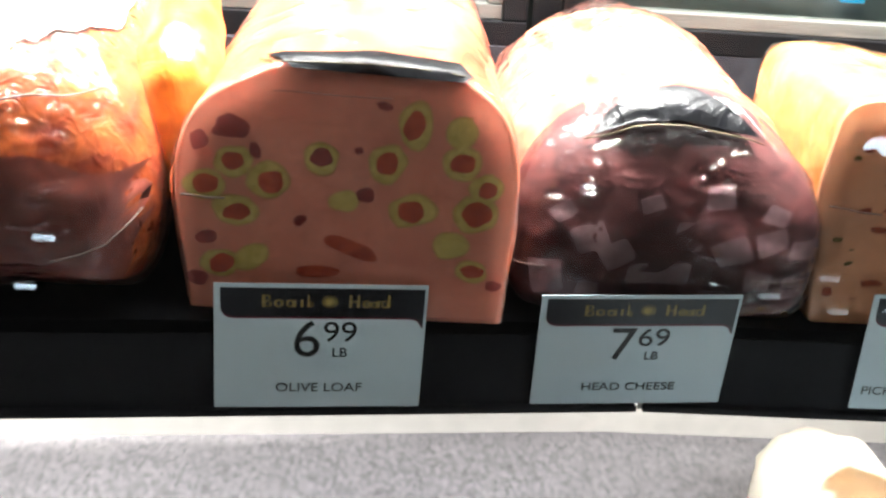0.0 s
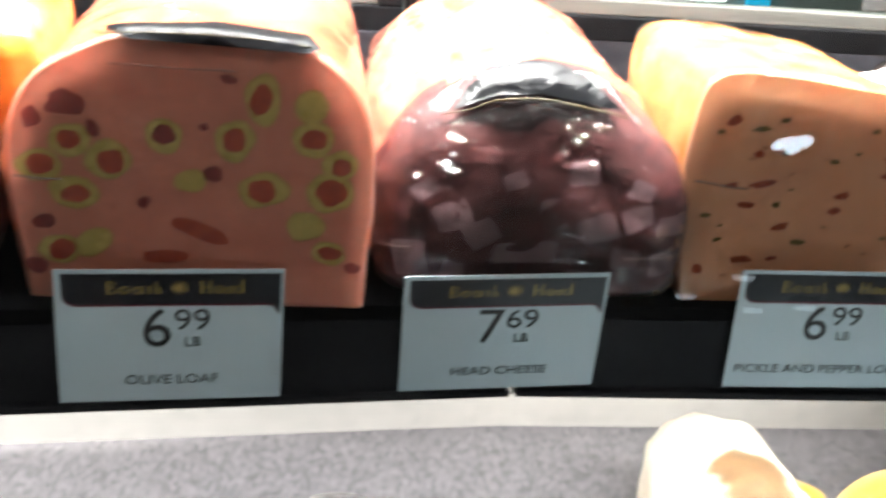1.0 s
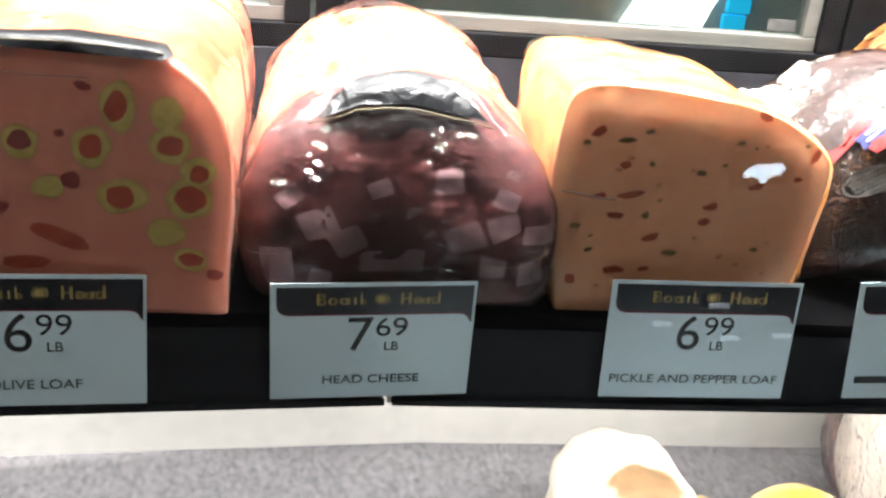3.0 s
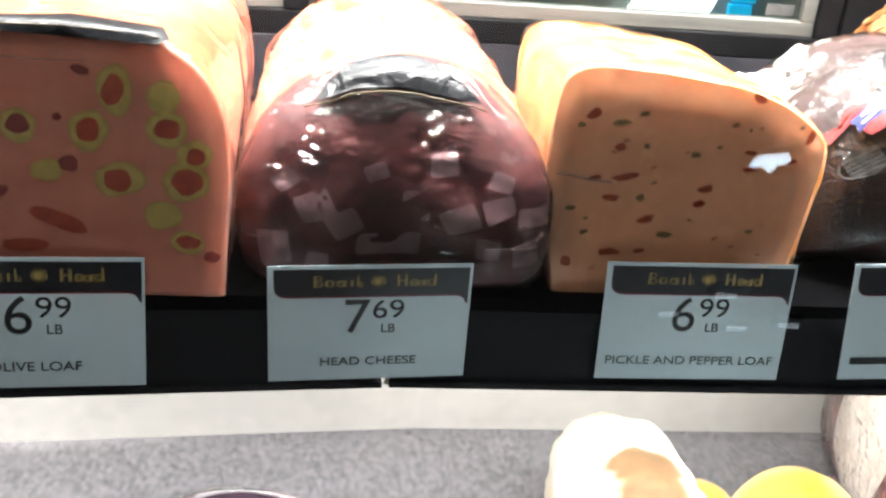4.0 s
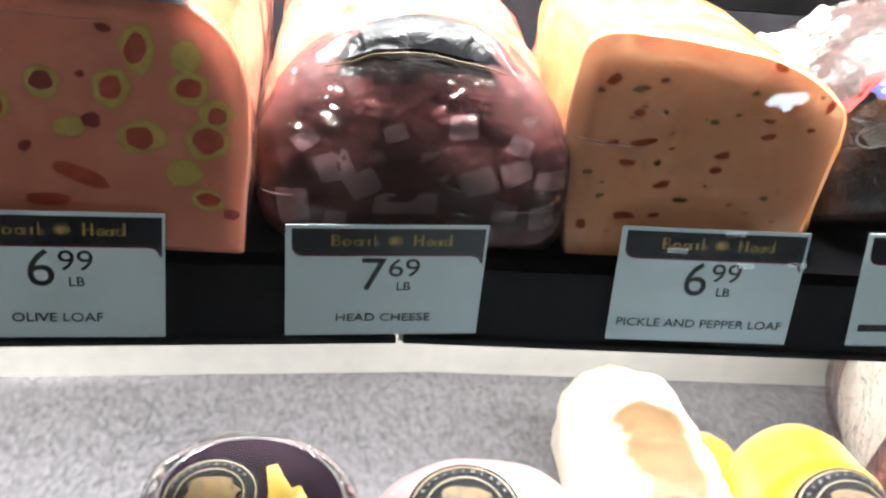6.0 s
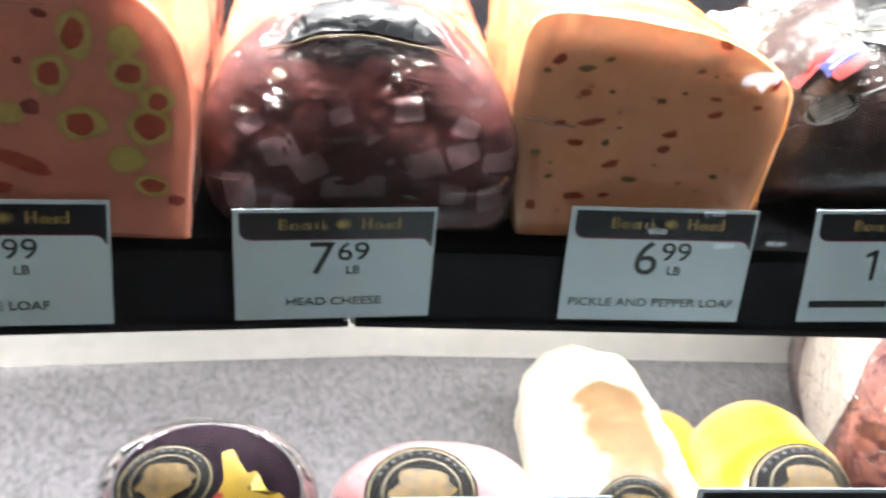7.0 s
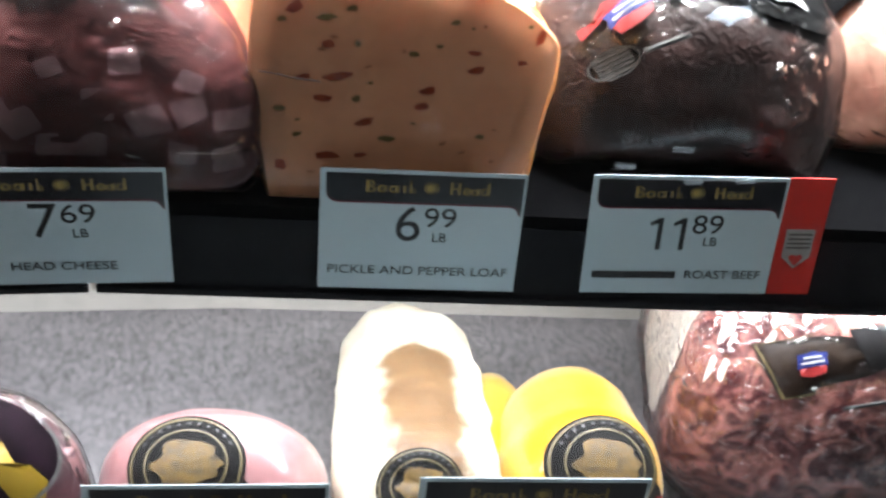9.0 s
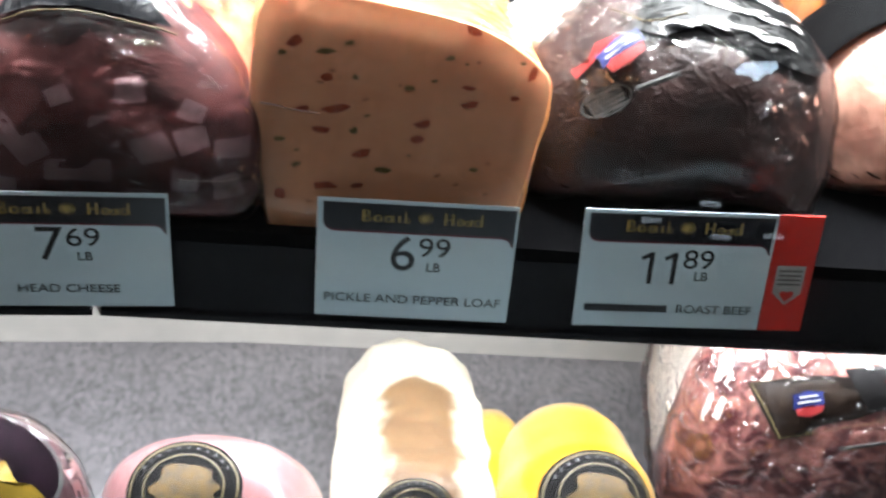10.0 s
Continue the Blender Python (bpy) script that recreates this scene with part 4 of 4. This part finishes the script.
def pepper_loaf():
    x0, y0 = 0.278, 0.420
    ob = thing("pepper_loaf", (x0, y0, DECK), "peach pickle and pepper loaf with red flecks, wrapped in clear film", "meat loaf")
    out = chaikin([(-0.0535, 0.004), (-0.053, 0.0), (-0.050, 0.0), (0.047, 0.0), (0.0505, 0.0), (0.0515, 0.004), (0.0560, 0.03), (0.0595, 0.060), (0.0595, 0.072), (0.054, 0.0795), (0.033, 0.0925), (0.011, 0.0975), (-0.016, 0.1005), (-0.045, 0.1025), (-0.057, 0.0985), (-0.0612, 0.085), (-0.0600, 0.05), (-0.0560, 0.02)], 3)
    bm = body_mesh(out, 0.125, 0.002, 0.022, amp=0.002, freq=26, seed=7, taper=0.96, drop=0.004)
    film = wrapped(ob, out, 0.125, "film_tight", 0.014, front=0.003, back=0.022, amp=0.0026, freq=34, seed=7, taper=0.96, drop=0.004)
    tree = tree_of(bm)
    rind(part("loaf_body", bm, M["pl_meat"], ob), M["pl_rind"], 0.0045)
    red = [(0.234, 1.170, .004, .0022, .5), (0.247, 1.156, .0028, .002, 0), (0.251, 1.143, .0062, .002, .25), (0.246, 1.1335, .0045, .0018, 0), (0.287, 1.139, .0042, .0018, .25), (0.285, 1.132, .0033, .0018, .1), (0.263, 1.124, .0042, .002, .35),
           (0.305, 1.149, .004, .0017, .25), (0.303, 1.180, .0035, .0024, -.3), (0.329, 1.164, .0018, .0042, -.2), (0.248, 1.108, .0055, .002, 0), (0.238, 1.142, .003, .0017, .2), (0.323, 1.153, .0025, .0014, 0), (0.230, 1.103, .003, .003, 0), (0.262, 1.109, .003, .0014, .1), (0.304, 1.156, .003, .0013, 0)]
    green = [(0.246, 1.167, .0042, .0016, .15), (0.255, 1.171, .0022, .0014, .3), (0.258, 1.157, .0016, .0014, 0), (0.280, 1.154, .0026, .0016, .1), (0.229, 1.128, .003, .0014, 0), (0.229, 1.165, .002, .0016, 0), (0.259, 1.134, .002, .002, .5), (0.272, 1.117, .004, .0016, 0), (0.31, 1.12, .002, .0014, 0), (0.295, 1.168, .0024, .0012, .3), (0.236, 1.117, .0024, .0013, .3)]
    for k, (x, z, rx, rz, t) in enumerate(red):
        part("pepper_piece", pebble(tree, x - x0, z - DECK, rx * 0.9, rz * 0.8, t, 0.0005, k, 0.5), M["pepper"], ob, "red pepper piece")
    for k, (x, z, rx, rz, t) in enumerate(green):
        part("pickle_piece", pebble(tree, x - x0, z - DECK, rx * 0.85, rz * 0.8, t, 0.0005, k + 30, 0.5), M["pickle"], ob, "green pickle piece")
    rnd = random.Random(5)
    for k in range(20):
        x, z = rnd.uniform(-0.048, 0.048), rnd.uniform(0.012, 0.090)
        part("small_fleck", pebble(tree, x, z, rnd.uniform(0.0008, 0.0016), rnd.uniform(0.0005, 0.0008), rnd.uniform(-0.2, 0.5), 0.0004, k + 60, 0.5), M["tiny_fleck"] if k % 3 else M["pickle"], ob)
    seam(film, [(-0.057, 0.056), (-0.030, 0.0525)], ob, 0.0006)
    return ob


def emblem_label(ob, tree, centre, across, up, way, ring=True):
    """Black oval label with a gold ring, small bars and a plain gold shape."""
    base = part("label", decal(tree, centre, across, up, way, ellipse(40), 0.0006), M["black_label"], ob, "black oval label with a gold shape")
    part("label_ring", decal(tree, centre, across, up, way, [(0.94 * a, 0.94 * b) for a, b in ellipse(40)], 0.0009, 0.955, 1), M["gold_line"], base)
    part("label_ring", decal(tree, centre, across, up, way, [(0.7 * a, 0.7 * b) for a, b in ellipse(40)], 0.0009, 0.95, 1), M["gold_line"], base)
    c, u, v = Vector(centre), Vector(across), Vector(up)
    part("label_tail", decal(tree, c + u * 0.98 - v * 0.5, u * 0.24, v * 0.34, way, [(-1, 0.2), (-0.4, 1), (0.3, 0.4), (1, -0.4), (0.9, -1), (-0.8, -1)], 0.0005), M["black_label"], base)
    part("label_tip", decal(tree, c + u * 1.02 - v * 0.66, u * 0.12, v * 0.16, way, [(-1, -1), (1, -0.7), (0.8, 1), (-0.7, 0.8)], 0.0008, 0, 2), M["red_badge"], base, "small red tip")
    shape = [(0.56 * a * (1 + 0.18 * math.sin(5 * k)), 0.42 * b * (1 + 0.2 * math.cos(7 * k))) for k, (a, b) in enumerate(ellipse(26, 0.5, 5))]
    part("label_shape", decal(tree, centre, across, up, way, shape, 0.0011, 0, 3), M["emblem"], base)
    for k in range(11):
        a = math.radians(30 + 12 * k)
        p = c + u * 0.82 * math.cos(a) + v * 0.82 * math.sin(a)
        part("label_bar", decal(tree, p, u * 0.024, v * 0.032, way, [(-1, -1), (1, -1), (1, 1), (-1, 1)], 0.0011, 0, 1), M["silver_label"], base)
    return base


def beef_badge(ob, tree, c, u, v, way, flash=True):
    """A red flash with a blue and red shield of plain bars."""
    c, u, v = Vector(c), Vector(u), Vector(v)
    if flash:
        part("badge_flash", decal(tree, c - u * 0.9 + v * 0.9, u * 1.3, v * 0.8, way, [(-1, -0.6), (0.2, -0.3), (1, -0.9), (0.8, 0.4), (0.1, 1), (-0.4, 0.2), (-1, 0.5)], 0.0009), M["red_badge"], ob, "red flash on the label")
    part("badge", decal(tree, c, u, v, way, [(-0.8, -0.95), (0, -1.15), (0.8, -0.95), (0.95, -0.3), (-0.95, -0.3)], 0.0012, 0, 3), M["red_badge"], ob, "red lower part of the shield")
    part("badge", decal(tree, c + v * 0.25, u * 1.08, v * 0.62, way, [(-1, -1), (0, -0.85), (1, -1), (0.92, 0.0), (1, 0.7), (0.5, 0.75), (0, 1), (-0.5, 0.75), (-1, 0.7), (-0.92, 0.0)], 0.0014, 0, 3), M["blue_badge"], ob, "blue shield")
    for k, w in ((0.02, 0.8), (0.42, 0.62)):
        part("badge_bar", decal(tree, c + v * k, u * w, v * 0.09, way, [(-1, -1), (1, -1), (1, 1), (-1, 1)], 0.0017, 0, 1), M["print_and_glint"], ob, "plain pale bar")


def roast_beef():
    x0, y0 = 0.412, 0.438
    ob = thing("roast_beef", (x0, y0, DECK), "dark brown roast beef with a glossy crust in clear film", "roast beef")
    out = oval(0.152, 0.144, 2.1, 0.42)
    shape = dict(front=0.05, back=0.03, dome=0.014, blunt=0.8, amp=0.0035, freq=26, seed=21, taper=0.95)
    bm = body_mesh(out, 0.115, **shape)
    shape["amp"] = 0.0042
    film = wrapped(ob, out, 0.115, "film_thin", 0.020, **shape)
    part("roast_body", bm, M["beef"], ob)
    down = (0, 0.7, -0.7)
    lab = part("label", decal(film, (0.010, 0.026, 0.086), (0.044, 0.002, -0.010), (0.004, 0.014, 0.012), down, [(-1, -0.75), (-0.72, -1), (-0.5, -0.7), (0.2, -1), (0.9, -0.9), (1.05, -0.4), (0.8, 0.4), (0.4, 1), (-0.3, 1), (-0.9, 0.9)], 0.0008), M["glossy_black"], ob, "black label over the top")
    edge = [(-0.044, 0.034, 0.2), (-0.038, 0.024, 0.2), (-0.033, 0.016, 0.2), (-0.026, 0.012, 0.2), (-0.012, 0.013, 0.2)]
    path = []
    for a, b in zip(edge, edge[1:]):
        for k in range(4):
            hit = film.ray_cast(Vector(a).lerp(Vector(b), k / 4), Vector((0, 0, -1)))[0]
            path.append(hit + Vector((0, -0.0007, 0.0009)))
    part("label_edge", rod(path, 0.0003), M["gold_line"], lab, "gold edge of the label")
    # jagged white bars paint the reflections on the label's ridges
    for k in range(3):
        part("label_bar", decal(film, (0.012 + 0.005 * k, 0.020 + 0.008 * k, 0.080 + 0.007 * k), (0.024, 0.002, -0.005), (0, 0.0018, 0.0016), down, [(-1, -0.2), (-0.5, -1.3), (-0.1, -0.2), (0.3, -1.2), (0.7, -0.2), (1, -0.8), (0.9, 0.9), (0.5, 0.4), (0.1, 1.4), (-0.3, 0.3), (-0.7, 1.2), (-1, 0.6)], 0.0012, 0, 3), M["print_and_glint"], lab, "white bar painted for a reflection on the label")
    beef_badge(ob, film, (-0.0405, 0.011, 0.0745), (0.0076, 0.0020, 0.0036), (-0.0028, 0.0040, 0.0056), (0.15, 0.6, -0.8))
    stamp = part("stamp", decal(film, (-0.046, 0.005, 0.0555), (0.0088, 0, 0.0052), (-0.0034, 0.0018, 0.0056), (0, 0.8, -0.6), ellipse(28), 0.001), M["glossy_black"], ob, "dark round stamp with a grey ring")
    part("stamp_ring", decal(film, (-0.046, 0.005, 0.0555), (0.0084, 0, 0.0050), (-0.0032, 0.0017, 0.0053), (0, 0.8, -0.6), ellipse(28), 0.0013, 0.9, 1), M["silver_label"], stamp)
    for k in range(5):
        f = (k - 2) * 0.3
        part("stamp_line", decal(film, (-0.046 - 0.0034 * f, 0.005 + 0.0018 * f, 0.0555 + 0.0056 * f), (0.0058, 0, 0.0034), (-0.0003, 0.0002, 0.0006), (0, 0.8, -0.6), [(-1, -1), (1, -1), (1, 1), (-1, 1)], 0.0013, 0, 2), M["silver_label"], stamp)
    part("print_bar", decal(film, (-0.028, 0.005, 0.0640), (0.0085, 0, 0.0038), (-0.0005, 0.0004, 0.0010), (0, 0.8, -0.6), [(-1, -1), (1, -1), (1, 1), (-1, 1)], 0.001, 0, 2), M["silver_label"], ob, "grey line of print")
    # gathered film, coloured pale for the glare on its folds
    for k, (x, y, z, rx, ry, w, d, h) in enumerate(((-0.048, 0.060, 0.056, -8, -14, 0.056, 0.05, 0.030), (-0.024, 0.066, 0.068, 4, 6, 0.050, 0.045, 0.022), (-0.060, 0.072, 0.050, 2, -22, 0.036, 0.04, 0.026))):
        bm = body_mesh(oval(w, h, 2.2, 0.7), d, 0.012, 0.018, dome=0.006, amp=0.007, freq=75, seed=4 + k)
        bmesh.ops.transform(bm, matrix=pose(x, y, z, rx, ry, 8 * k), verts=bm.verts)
        part("film_gather", bm, M["glare_film"], ob, "crumpled film gathered at the top, its glare painted pale")
    return ob


def glazed_ham(place, w, h, l, seed, label, rz=0.0, mat="ham_glaze", dome=0.014):
    ob = thing("ham", place, label, "ham", "", "", rz)
    shape = dict(front=0.045, back=0.03, dome=dome, blunt=0.7, amp=0.003, freq=24, seed=seed, taper=0.95)
    bm = body_mesh(oval(w, h * 1.15, 2.25, 0.62), l, **shape)
    film = wrapped(ob, oval(w, h * 1.15, 2.25, 0.62), l, "film_loose", 0.024, **shape)
    tree = tree_of(bm)
    part("ham_body", bm, M[mat], ob)
    return ob, tree, film


def banded_ham():
    """A ham with a wide black paper band round its middle."""
    w, h = 0.190, 0.106
    ob, tree, film = glazed_ham((0.577, 0.470, DECK), w, h, 0.094, 47, "red brown ham in clear film with a wide black band", 0.0, "ham_dark", 0.012)
    rings = []
    bm = bmesh.new()
    outline = oval(w * 1.045, h * 1.15 * 1.045, 2.25, 0.62)
    for k in range(9):
        y = 0.030 + 0.046 * k / 8
        rings.append([bm.verts.new((x * (0.985 + 0.004 * math.sin(2.0 * k)), y + 0.003 * math.sin(22 * x), max(0.0008, z * 0.99))) for x, z in outline])
    for a, b in zip(rings, rings[1:]):
        for k in range(len(a)):
            j = (k + 1) % len(a)
            bm.faces.new((a[k], a[j], b[j], b[k]))
    band = part("band", bm, M["matt_black"], ob, "wide black paper band")
    solid = band.modifiers.new("thickness", "SOLIDIFY")
    solid.thickness = 0.0006
    return ob


def orange_ham():
    ob, tree, film = glazed_ham((-0.112, 0.376, DECK + 0.0125), 0.134, 0.112, 0.2, 41, "red orange glazed ham in shiny clear film", 6)
    # film over the ham top; its pale colour stands in for blown-out glare
    part("film_sheet", decal(tree, (0.0, 0.090, 0.3), (0.050, 0, 0), (0, 0.085, 0), (0, 0, -1), [(a, b * (1.0 if b > 0 else 0.84 + 0.06 * math.sin(9 * a) + 0.05 * math.sin(31 * a))) for a, b in ellipse(60, 0.25, 4)], 0.0012, 0.0, 14), M["glare_film"], ob, "crumpled film over the top, its glare painted pale")
    part("cut_face", decal(tree, (0.012, -0.05, 0.034), (0.056, 0, 0.002), (0, 0, 0.030), (0, 1, 0), ellipse(48, 0.35, 6), 0.0007), M["ham_cut"], ob, "darker sliced face of the ham")
    seam(film, [(-0.06, 0.082), (-0.010, 0.084), (0.024, 0.088), (0.050, 0.084)], ob, 0.0007)
    seam(film, [(0.026, 0.026), (0.046, 0.031), (0.060, 0.042)], ob, 0.0006)
    bm = body_mesh(oval(0.040, 0.088, 2.4, 0.7), 0.11, 0.02, 0.03, dome=0.01, amp=0.0022, freq=55, seed=14)
    bmesh.ops.transform(bm, matrix=pose(0.060, 0.045, 0.022, 6, 10, 4), verts=bm.verts)
    part("film_gather", bm, M["amber_film"], ob, "amber folds of gathered film")
    return ob


def netted_turkey():
    ob = thing("netted_turkey", (0.478, 0.574, DECK), "golden brown netted turkey breast behind the roast beef", "turkey")
    out = oval(0.098, 0.114, 2.1, 0.85)
    bm = body_mesh(out, 0.056, 0.03, 0.03, dome=0.01, amp=0.003, freq=30, seed=31)
    tree = tree_of(bm)
    part("turkey_body", bm, M["netted"], ob)
    for k in range(9):
        a = -0.045 + 0.011 * k
        pts = []
        for j in range(14):
            y = -0.008 + 0.063 * j / 13
            hit = tree.ray_cast(Vector((a + 0.012 * math.sin(j * 0.5), y, 0.4)), Vector((0, 0, -1)))[0]
            if hit:
                pts.append(hit + Vector((0, 0, 0.0005)))
        if len(pts) > 3:
            part("net_string", rod(pts, 0.0007, 5), M["string"], ob)
    return ob


olive_loaf()
head_cheese()
pepper_loaf()
roast_beef()
orange_ham()
banded_ham()
netted_turkey()


# ---- meats on the lower deck ----
def lower_log(name, place, w, h, l, mat, seed, label, category, n=2.25, amp=0.0015, freq=22, dome=0.02, taper=0.93, rz=0.0, drop=0.0, film=""):
    ob = thing(name, place, label, category, "", "", rz)
    bm = body_mesh(oval(w, h, n, 0.86), l, 0.03, 0.04, dome=dome, amp=amp, freq=freq, seed=seed, taper=taper, drop=drop)
    tree = tree_of(bm)
    part(name + "_body", bm, M[mat], ob)
    if film:
        tree = wrapped(ob, oval(w, h, n, 0.86), l, film, 0.032, front=0.03, back=0.04, dome=dome, amp=amp * 1.2, freq=freq, seed=seed, taper=taper, drop=drop)
    return ob, tree


ob, tree = lower_log("pink_ham", (0.203, 0.392, LOW), 0.112, 0.107, 0.052, "pink_ham", 51, "smooth pink ham with a black oval label on the lower deck", "ham")
emblem_label(ob, tree, (-0.011, -0.004, 0.100), (0.027, 0, 0.0), (0, 0.015, 0.019), (0, 0.6, -0.8))

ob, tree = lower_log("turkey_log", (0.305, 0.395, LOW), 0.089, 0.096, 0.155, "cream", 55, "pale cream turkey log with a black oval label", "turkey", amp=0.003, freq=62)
emblem_label(ob, tree, (-0.004, -0.006, 0.085), (0.021, 0, 0.0), (0, 0.012, 0.015), (0, 0.6, -0.8))

ob, tree = lower_log("yellow_log", (0.388, 0.395, LOW), 0.088, 0.109, 0.085, "yellow", 58, "bright yellow cased log with a black oval label", "cheese", n=2.05, amp=0.0006)
emblem_label(ob, tree, (0.002, -0.003, 0.098), (0.029, 0, 0.0), (0, 0.016, 0.020), (0, 0.6, -0.8))
ob, tree = lower_log("yellow_log", (0.354, 0.428, LOW), 0.046, 0.068, 0.09, "yellow", 59, "smaller yellow cased log tucked behind the others", "cheese", amp=0.0006)

ob, tree = lower_log("salami", (0.089, 0.392, LOW), 0.110, 0.118, 0.052, "salami", 61, "dark marbled salami with a black and yellow label", "salami", amp=0.002, film="film_tight")
slant = (0, 0.6, -0.8)
base = part("label", decal(tree, (0.002, -0.006, 0.106), (0.043, 0, 0), (0, 0.019, 0.022), slant, ellipse(40), 0.0005), M["purple_label"], ob, "dark purple label")
part("label_ring", decal(tree, (0.002, -0.006, 0.106), (0.0445, 0, 0), (0, 0.0200, 0.0232), slant, ellipse(40), 0.0006, 0.965, 1), M["silver_label"], base, "pale edge of the label")
part("yellow_panel", decal(tree, (0.020, -0.008, 0.104), (0.020, 0, 0), (0, 0.013, 0.015), slant, [(-0.9, -1.3), (1, -1.3), (1.1, -0.3), (0.75, 0.0), (0.55, -0.1), (0.2, 0.45), (0.0, 0.35), (-0.35, 0.95), (-0.6, 0.85), (-0.5, 0.2), (-0.7, -0.3)], 0.0008), M["yellow_label"], base, "yellow panel with a jagged edge")
for x in (-0.004, 0.001, 0.006, 0.011):
    part("print_bar", decal(tree, (x, -0.012, 0.092), (0.0018, 0, 0), (0, 0.003, 0.0035), slant, [(-1, -1), (1, -1), (1, 1), (-1, 1)], 0.0011, 0, 1), M["print_and_glint"], base)
emblem_label(ob, tree, (-0.017, -0.006, 0.107), (0.023, 0, 0.005), (-0.002, 0.011, 0.014), slant)

ob, tree = lower_log("beef_round", (0.556, 0.43, LOW), 0.232, 0.172, 0.17, "raw_beef", 65, "large marbled roast beef in glossy film on the lower deck", "roast beef", n=3.0, amp=0.004, freq=24, rz=-7.0, film="film_fine")
bm = bmesh.new()
bm.from_mesh(ob.children[0].data)
under = tree_of(bm)
bm.free()
rng = random.Random(12)
# pale decals paint the shelf lamp's glare onto the top and side
part("fat_cap", decal(under, (-0.012, 0.082, 0.3), (0.100, 0, 0), (-0.004, 0.070, 0), (0, 0, -1), ellipse(72, 0.12, 3), 0.0006), M["beef_glare"], ob, "fat-coloured patch for the glare over the top")
part("fat_side", decal(under, (-0.3, 0.070, 0.085), (0, 0.044, 0.006), (0, -0.012, 0.056), (1, 0, 0), ellipse(48, 0.3, 8), 0.0006), M["beef_glare_smooth"], ob, "cream patch for the glare along the side")
# small pale specks painted as sparkle along the front edge
for k in range(40):
    x, y, w = rng.uniform(-0.105, 0.09), rng.uniform(-0.008, 0.03), rng.uniform(0.0012, 0.0034)
    part("fat_streak", decal(under, (x, y, 0.3), (w, w * 0.5, 0), (-w * 0.3, w * rng.uniform(0.5, 1.2), 0), (0, 0, -1), ellipse(16, 0.6, k), 0.0006, 0, 1), M["beef_glare"], ob)
# dark label with a gold edge, a shield and a second black field
centre, across, up = Vector((-0.033, 0.008, 0.118)), Vector((0.046, 0.002, 0.013)), Vector((-0.009, 0.0085, 0.0095))
lab = part("label", decal(tree, centre, across, up, slant, [(-1, -1), (1, -1), (1, 1), (-1, 1)], 0.0007), M["brown_label"], ob, "dark brown label with a gold edge")
part("label_edge", decal(tree, centre, across * 0.98, up * 0.96, slant, [(-1, -1), (0, -1), (1, -1), (1, 0), (1, 1), (0, 1), (-1, 1), (-1, 0)], 0.001, 0.98, 1), M["gold_line"], lab, "gold edge of the label")
part("label_field", decal(tree, centre + across * 0.35 + up * 0.2, across * 0.42, up * 0.7, slant, [(-1, -1), (1, -1), (1, 1), (-1, 1)], 0.0010), M["black_label"], lab, "black field of the label")
part("label_mark", decal(tree, centre + across * 0.3 + up * 0.25, across * 0.08, up * 0.16, slant, ellipse(16, 0.4, 2), 0.0013, 0, 2), M["red_badge"], lab, "small red mark")
beef_badge(ob, tree, centre - across * 0.55 + up * 0.05, (0.0066, 0.0003, 0.0015), (-0.0016, 0.0040, 0.0044), slant, False)
part("print_bar", decal(tree, centre - across * 0.1 - up * 1.6, across * 0.4, up * 0.06, slant, [(-1, -1), (1, -1), (1, 1), (-1, 1)], 0.0010, 0, 2), M["silver_label"], ob, "grey line of print")
